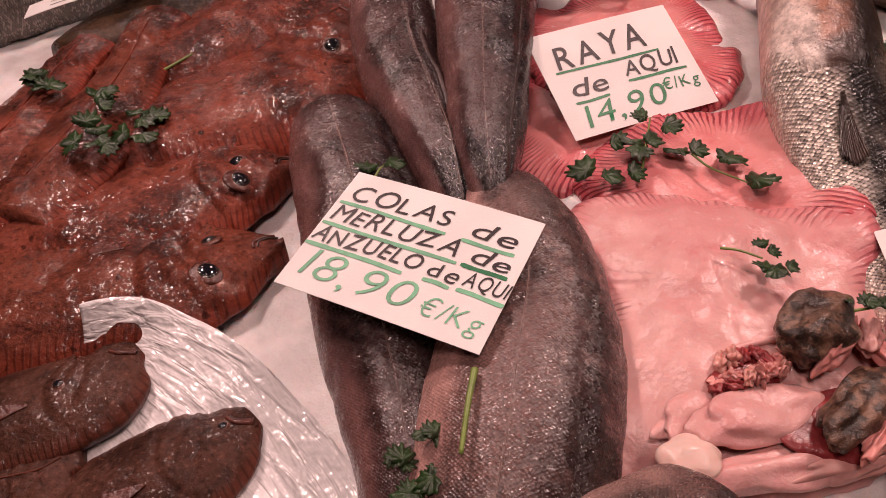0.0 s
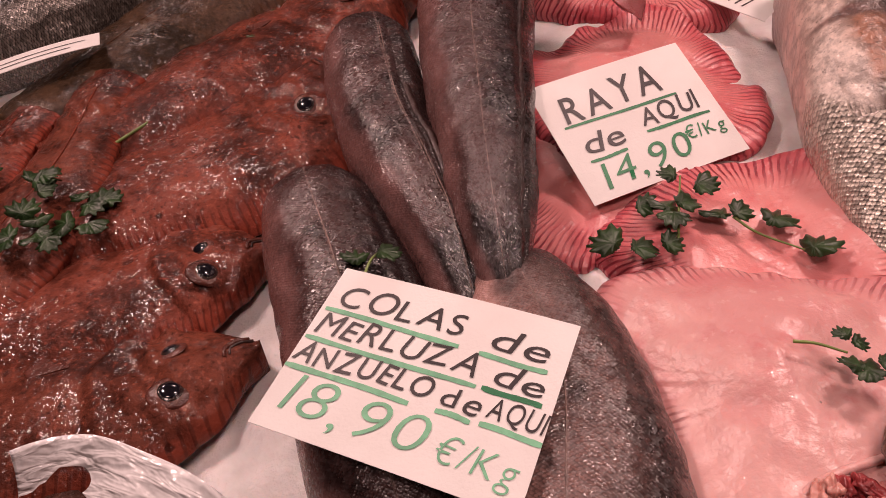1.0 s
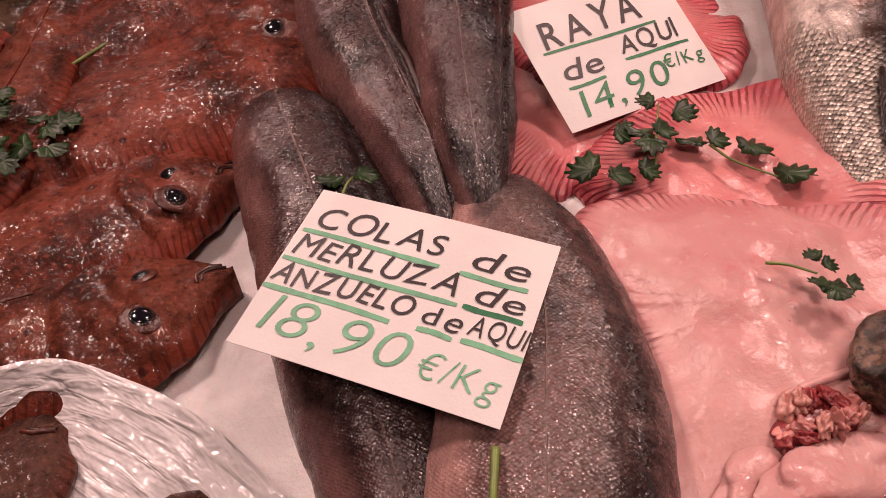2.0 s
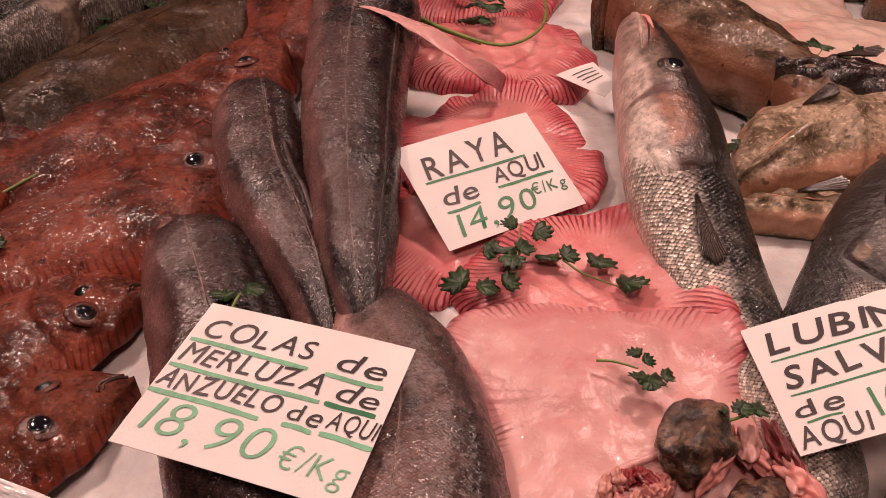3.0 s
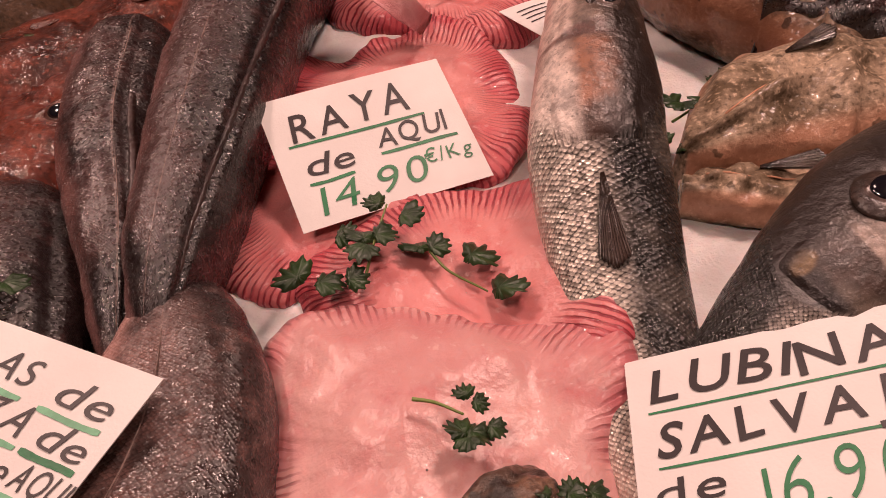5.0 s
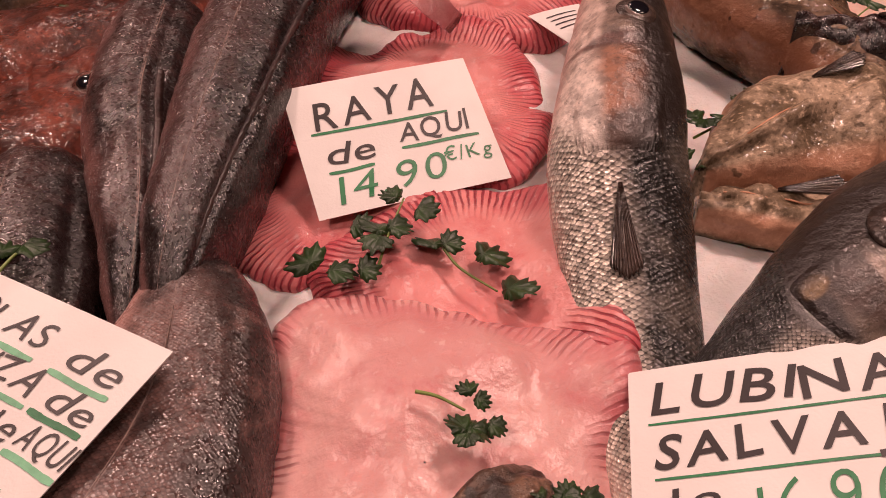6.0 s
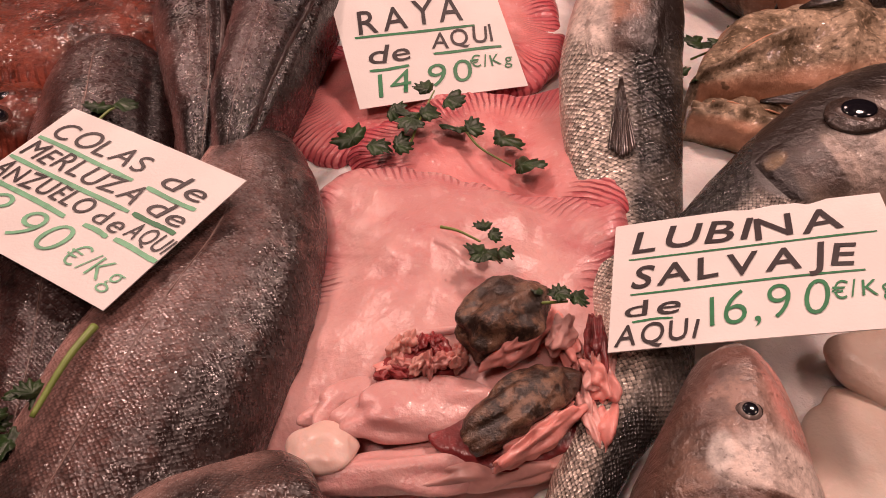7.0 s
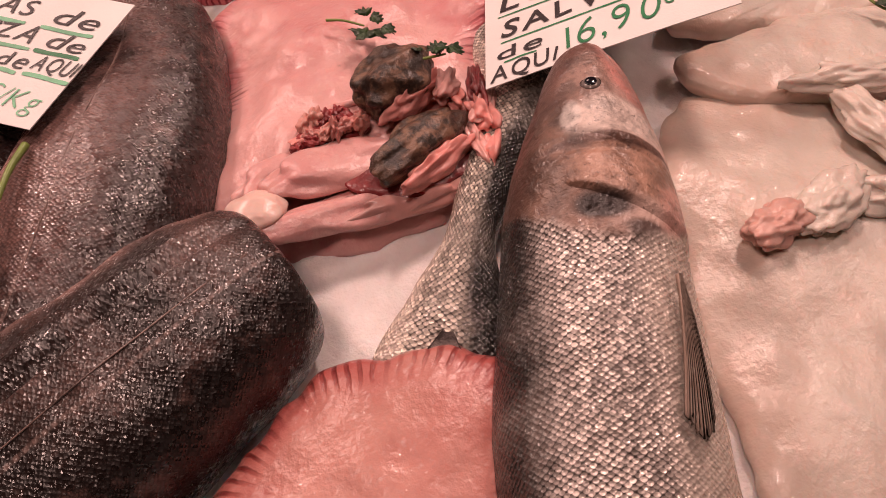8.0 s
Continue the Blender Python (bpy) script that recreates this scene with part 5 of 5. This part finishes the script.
price_card("white card handwritten COLAS de MERLUZA de ANZUELO, 18,90 euro", [(-0.058, 0.407, 0.104), (0.069, 0.341, 0.099), (0.017, 0.245, 0.085), (-0.112, 0.318, 0.083)],
           [("COLAS", 0.05, 0.59, 0.25, 0.14, BLACK_INK, 0.0, 0.0), ("de", 0.70, 0.92, 0.27, 0.13, BLACK_INK, 0.0, 0.0), ("MERLUZA", 0.03, 0.70, 0.44, 0.13, BLACK_INK, 0.0, 0.0), ("de", 0.76, 0.95, 0.45, 0.12, BLACK_INK, 0.0, 0.0),
            ("ANZUELO", 0.01, 0.58, 0.62, 0.12, BLACK_INK, 0.005, 0.0), ("de", 0.62, 0.76, 0.63, 0.11, BLACK_INK, 0.0, 0.0), ("AQUI", 0.79, 0.99, 0.62, 0.11, BLACK_INK, 0.0, 0.0), ("18,90", 0.07, 0.62, 0.90, 0.20, PALE_GREEN_INK, -0.012, 0.0), ("€/Kg", 0.67, 0.95, 0.89, 0.13, PALE_GREEN_INK, -0.012, 0.0)],
           [(0.02, 0.285, 0.60, 0.30, 0.028, PALE_GREEN_INK), (0.68, 0.31, 0.94, 0.31, 0.028, PALE_GREEN_INK), (0.01, 0.475, 0.72, 0.49, 0.028, PALE_GREEN_INK), (0.74, 0.48, 0.96, 0.49, 0.03, GREEN_INK), (0.0, 0.65, 0.52, 0.67, 0.03, PALE_GREEN_INK), (0.62, 0.66, 0.75, 0.665, 0.028, PALE_GREEN_INK), (0.78, 0.66, 1.0, 0.665, 0.03, PALE_GREEN_INK)], 0.001, 10)
price_card("white card handwritten RAYA de AQUI, 14,90 euro", [(0.087, 0.590, 0.115), (0.229, 0.640, 0.119), (0.261, 0.540, 0.067), (0.121, 0.492, 0.064)],
           [("RAYA", 0.11, 0.74, 0.36, 0.22, BLACK_INK, 0.006, 0.0), ("de", 0.11, 0.36, 0.64, 0.17, BLACK_INK, 0.004, 0.0), ("AQUI", 0.50, 0.88, 0.58, 0.15, BLACK_INK, 0.006, 0.0), ("14,90", 0.12, 0.68, 0.94, 0.19, GREEN_INK, -0.004, 0.04), ("€/Kg", 0.69, 0.95, 0.79, 0.10, GREEN_INK, 0.0, 0.0)],
           [(0.08, 0.40, 0.80, 0.41, 0.022, GREEN_INK), (0.11, 0.70, 0.34, 0.70, 0.024, GREEN_INK), (0.50, 0.62, 0.92, 0.63, 0.024, GREEN_INK)], 0.001, 30)
price_card("white card handwritten LUBINA SALVAJE de AQUI, 16,90 euro", [(0.297, 0.342, 0.074), (0.438, 0.327, 0.119), (0.414, 0.224, 0.118), (0.273, 0.239, 0.073)],
           [("LUBINA", 0.07, 0.84, 0.28, 0.19, BLACK_INK, 0.012, 0.0), ("SALVAJE", 0.07, 0.83, 0.56, 0.17, BLACK_INK, 0.014, 0.0), ("de", 0.05, 0.24, 0.78, 0.12, BLACK_INK, 0.004, 0.0), ("AQUI", 0.02, 0.29, 0.97, 0.13, BLACK_INK, 0.006, 0.0), ("16,90", 0.34, 0.71, 0.90, 0.22, GREEN_INK, -0.010, 0.02), ("€/Kg", 0.73, 0.92, 0.79, 0.11, GREEN_INK, 0.0, 0.0)],
           [(0.06, 0.33, 0.94, 0.33, 0.014, GREEN_INK), (0.07, 0.61, 0.86, 0.61, 0.014, GREEN_INK), (0.08, 0.81, 0.22, 0.81, 0.014, GREEN_INK)], 0.001, 50)
price_card("white card with writing seen edge on", [(-0.47, 0.80, 0.10), (-0.335, 0.845, 0.115), (-0.32, 0.80, 0.118), (-0.46, 0.76, 0.10)], [], [(0.2, 0.4, 0.9, 0.4, 0.05, BLACK_INK), (0.2, 0.7, 0.8, 0.7, 0.05, BLACK_INK)], 0.004, 70)
price_card("white card at the edge with dark writing", [(0.608, 0.640, 0.135), (0.72, 0.625, 0.135), (0.70, 0.545, 0.10), (0.618, 0.555, 0.10)], [], [(0.15, 0.25, 0.9, 0.25, 0.10, BLACK_INK), (0.15, 0.38, 0.9, 0.38, 0.03, GREEN_INK), (0.15, 0.6, 0.7, 0.6, 0.10, BLACK_INK)], 0.001, 80)
price_card("small white printed ticket with grey lines", [(0.300, 0.755, 0.112), (0.352, 0.772, 0.118), (0.352, 0.70, 0.116), (0.332, 0.685, 0.11)], [], [(0.2, 0.2 + 0.12 * k, 0.85, 0.2 + 0.12 * k, 0.03, BLACK_INK) for k in range(4)], 0.001, 90)


# ---- parsley ----
def leaf_mesh(name, size, seed):
    """A leaflet with three toothed lobes on a narrow foot, cupped, that points along +x."""
    rnd = random.Random(seed)
    ring, n = [], 52
    for k in range(n):
        a = 2 * math.pi * k / n
        lobe = max(math.cos(a), 0) ** 3 + 0.85 * max(math.cos(a - 1.15), 0) ** 4 + 0.85 * max(math.cos(a + 1.15), 0) ** 4
        r = 0.20 + 0.72 * min(1.0, lobe) + (0.085 if k % 4 < 2 else -0.06) * (0.3 + lobe) + rnd.uniform(-0.03, 0.03)
        ring.append((0.30 * size + size * 0.80 * r * math.cos(a), size * 0.74 * r * math.sin(a)))
    rows = []
    for f in (0.02, 0.35, 0.7, 1.0):
        rows.append([(0.3 * size + (x - 0.3 * size) * f, y * f, size * (0.07 * math.sin(9 * x / size + seed) * f + 0.22 * abs(y * f) / size - 0.16 * f * f)) for x, y in ring])
    low = [[(x, y, z - 0.0004) for x, y, z in r] for r in rows]
    return grid_mesh(name, rows + low[::-1], closed=True, caps=True)


LEAVES = [leaf_mesh("leaf", 0.0175, s) for s in range(5)]
for me in LEAVES:
    me.materials.append(LEAF)
    me.polygons.foreach_set("use_smooth", [True] * len(me.polygons))


def sprig(label, stem, tufts, size=1.0, seed=0, thick=0.0011):
    """stem: places x, y and height over the ice; tufts: place, count of leaflets and their spread."""
    owner = thing("parsley_sprig", label, "parsley", "parsley sprigs")
    rnd = random.Random(seed)
    spots = [(x, y, bed(x, y) + z) for x, y, z in stem]
    if len(spots) == 2:
        spots.insert(1, tuple((a + b) / 2 + 0.002 for a, b in zip(*spots)))
    tube("stem", spots, thick, STEM, owner, "thin pale green stem")
    for x, y, z, count, spread in tufts:
        for k in range(count):
            turn = rnd.uniform(0, 2 * math.pi) if count > 3 else 2 * math.pi * k / 3 + rnd.uniform(-0.4, 0.4)
            ob = new("leaf", LEAVES[rnd.randrange(5)])
            ob.parent = owner
            s = size * rnd.uniform(0.7, 1.15)
            dx, dy = rnd.uniform(-spread, spread), rnd.uniform(-spread, spread)
            ob.matrix_world = pose(x + dx, y + dy, bed(x + dx, y + dy) + z + rnd.uniform(0, 0.006), rnd.uniform(-18, 24), rnd.uniform(-20, 14), math.degrees(turn)) @ Matrix.Scale(s, 4)
    return owner


sprig("dark green parsley sprig against the price card", [(0.163, 0.436, 0.024), (0.170, 0.458, 0.030), (0.180, 0.486, 0.034)], [(0.142, 0.474, 0.026, 1, 0.003), (0.182, 0.482, 0.030, 2, 0.004), (0.126, 0.434, 0.026, 2, 0.005), (0.150, 0.430, 0.026, 1, 0.004), (0.166, 0.455, 0.030, 3, 0.006)], 1.2, 1)
sprig("parsley sprig with three leaves on pink skate", [(0.205, 0.448, 0.026), (0.215, 0.430, 0.026), (0.236, 0.409, 0.028)], [(0.203, 0.448, 0.024, 2, 0.003), (0.224, 0.436, 0.024, 1, 0.003), (0.236, 0.408, 0.026, 1, 0.002)], 1.2, 2)
sprig("small parsley sprig with a dry stem", [(0.186, 0.330, 0.044), (0.197, 0.326, 0.045), (0.21, 0.318, 0.045)], [(0.211, 0.323, 0.045, 2, 0.003), (0.208, 0.305, 0.045, 3, 0.005), (0.218, 0.307, 0.045, 1, 0.002)], 0.72, 3)
sprig("dark green parsley tuft between brown flatfish", [(-0.43, 0.560, 0.040), (-0.39, 0.569, 0.046), (-0.34, 0.565, 0.046), (-0.285, 0.560, 0.046)], [(-0.412, 0.655, 0.066, 4, 0.012), (-0.385, 0.627, 0.066, 3, 0.006), (-0.320, 0.588, 0.072, 7, 0.014), (-0.314, 0.540, 0.066, 7, 0.012), (-0.280, 0.568, 0.056, 7, 0.014)], 1.1, 4)
sprig("long-stemmed parsley sprig across the flatfish", [(-0.30, 0.665, 0.048), (-0.266, 0.699, 0.050), (-0.202, 0.767, 0.052), (-0.165, 0.825, 0.054), (-0.150, 0.880, 0.054)], [(-0.163, 0.822, 0.054, 4, 0.010), (-0.153, 0.888, 0.054, 3, 0.010), (-0.147, 0.855, 0.054, 2, 0.006)], 1.15, 5, 0.0016)
sprig("thick parsley bunch with curling stems", [(0.158, 0.905, 0.05), (0.19, 0.84, 0.05), (0.245, 0.79, 0.05), (0.300, 0.82, 0.055), (0.328, 0.90, 0.06), (0.315, 0.97, 0.07)], [(0.257, 1.0, 0.07, 7, 0.03), (0.221, 0.964, 0.06, 5, 0.02), (0.265, 0.90, 0.05, 5, 0.02), (0.325, 0.955, 0.07, 4, 0.02), (0.235, 0.86, 0.045, 3, 0.012)], 1.35, 6, 0.0024)
sprig("parsley stem lying on pink skate", [(0.13, 0.94, 0.05), (0.16, 0.895, 0.046), (0.20, 0.84, 0.044), (0.223, 0.812, 0.044)], [(0.125, 0.945, 0.05, 2, 0.008)], 1.0, 16, 0.0026)
sprig("broad-leaved parsley sprig on the tan fish", [(0.53, 0.655, 0.060), (0.555, 0.662, 0.064), (0.59, 0.69, 0.066)], [(0.528, 0.668, 0.062, 4, 0.010), (0.556, 0.652, 0.066, 3, 0.006), (0.585, 0.700, 0.066, 2, 0.004), (0.604, 0.662, 0.066, 2, 0.006)], 1.35, 7)
sprig("dark parsley tuft on ice by the tan fish", [(0.400, 0.555, 0.030), (0.436, 0.575, 0.034), (0.468, 0.590, 0.036)], [(0.410, 0.562, 0.034, 3, 0.008), (0.436, 0.575, 0.036, 4, 0.010), (0.464, 0.588, 0.036, 4, 0.010), (0.388, 0.520, 0.030, 2, 0.005)], 1.15, 8)
sprig("parsley sprig between two hake pieces", [(-0.005, 0.160, 0.066), (-0.012, 0.185, 0.070), (-0.012, 0.215, 0.072)], [(-0.030, 0.200, 0.072, 3, 0.006), (-0.011, 0.212, 0.074, 3, 0.006), (-0.002, 0.195, 0.072, 3, 0.008), (-0.020, 0.183, 0.070, 4, 0.008)], 0.8, 9)
sprig("bare parsley stem sticking out beneath the card", [(0.014, 0.239, 0.090), (0.009, 0.218, 0.093), (0.003, 0.190, 0.091)], [], 1.0, 10, 0.0022)
sprig("parsley leaf tip behind the price card", [(-0.050, 0.412, 0.092), (-0.045, 0.425, 0.092), (-0.040, 0.432, 0.090)], [(-0.046, 0.426, 0.094, 2, 0.006)], 0.9, 11)
sprig("parsley sprigs draped over the rear fish", [(-0.25, 1.04, 0.05), (-0.20, 1.09, 0.055), (-0.10, 1.10, 0.058), (-0.02, 1.15, 0.06), (0.07, 1.16, 0.06), (0.128, 1.06, 0.05)], [(-0.235, 1.07, 0.056, 5, 0.02), (-0.19, 1.11, 0.056, 4, 0.02), (-0.067, 1.114, 0.058, 5, 0.018), (-0.02, 1.18, 0.06, 5, 0.02), (0.06, 1.15, 0.06, 5, 0.025), (0.10, 1.10, 0.055, 4, 0.02)], 1.2, 12, 0.0018)
sprig("parsley leaf beside the torn skate belly", [(0.236, 0.262, 0.058), (0.246, 0.263, 0.058), (0.254, 0.264, 0.058)], [(0.243, 0.262, 0.058, 2, 0.004), (0.252, 0.263, 0.058, 2, 0.003)], 0.6, 13)
sprig("parsley stem tip on the white squid", [(0.552, 0.285, 0.042), (0.556, 0.272, 0.042), (0.566, 0.26, 0.042)], [(0.556, 0.27, 0.042, 2, 0.004)], 0.6, 14)


def spring_onion():
    owner = thing("spring_onion", "bright green spring onion leaf on pale fillets", "spring onion")
    for k, shift in enumerate((0.0, 0.012)):
        spots = [(0.70 + shift, 1.26), (0.672 + shift, 1.15), (0.637 + shift * 0.5, 1.007), (0.608, 0.873 + 0.02 * k)]
        tube("blade", [(x, y, bed(x, y) + 0.036 + 0.003 * k) for x, y in spots], 0.008 - 0.002 * k, ONION, owner, "", 10, 0.5, 30)


spring_onion()
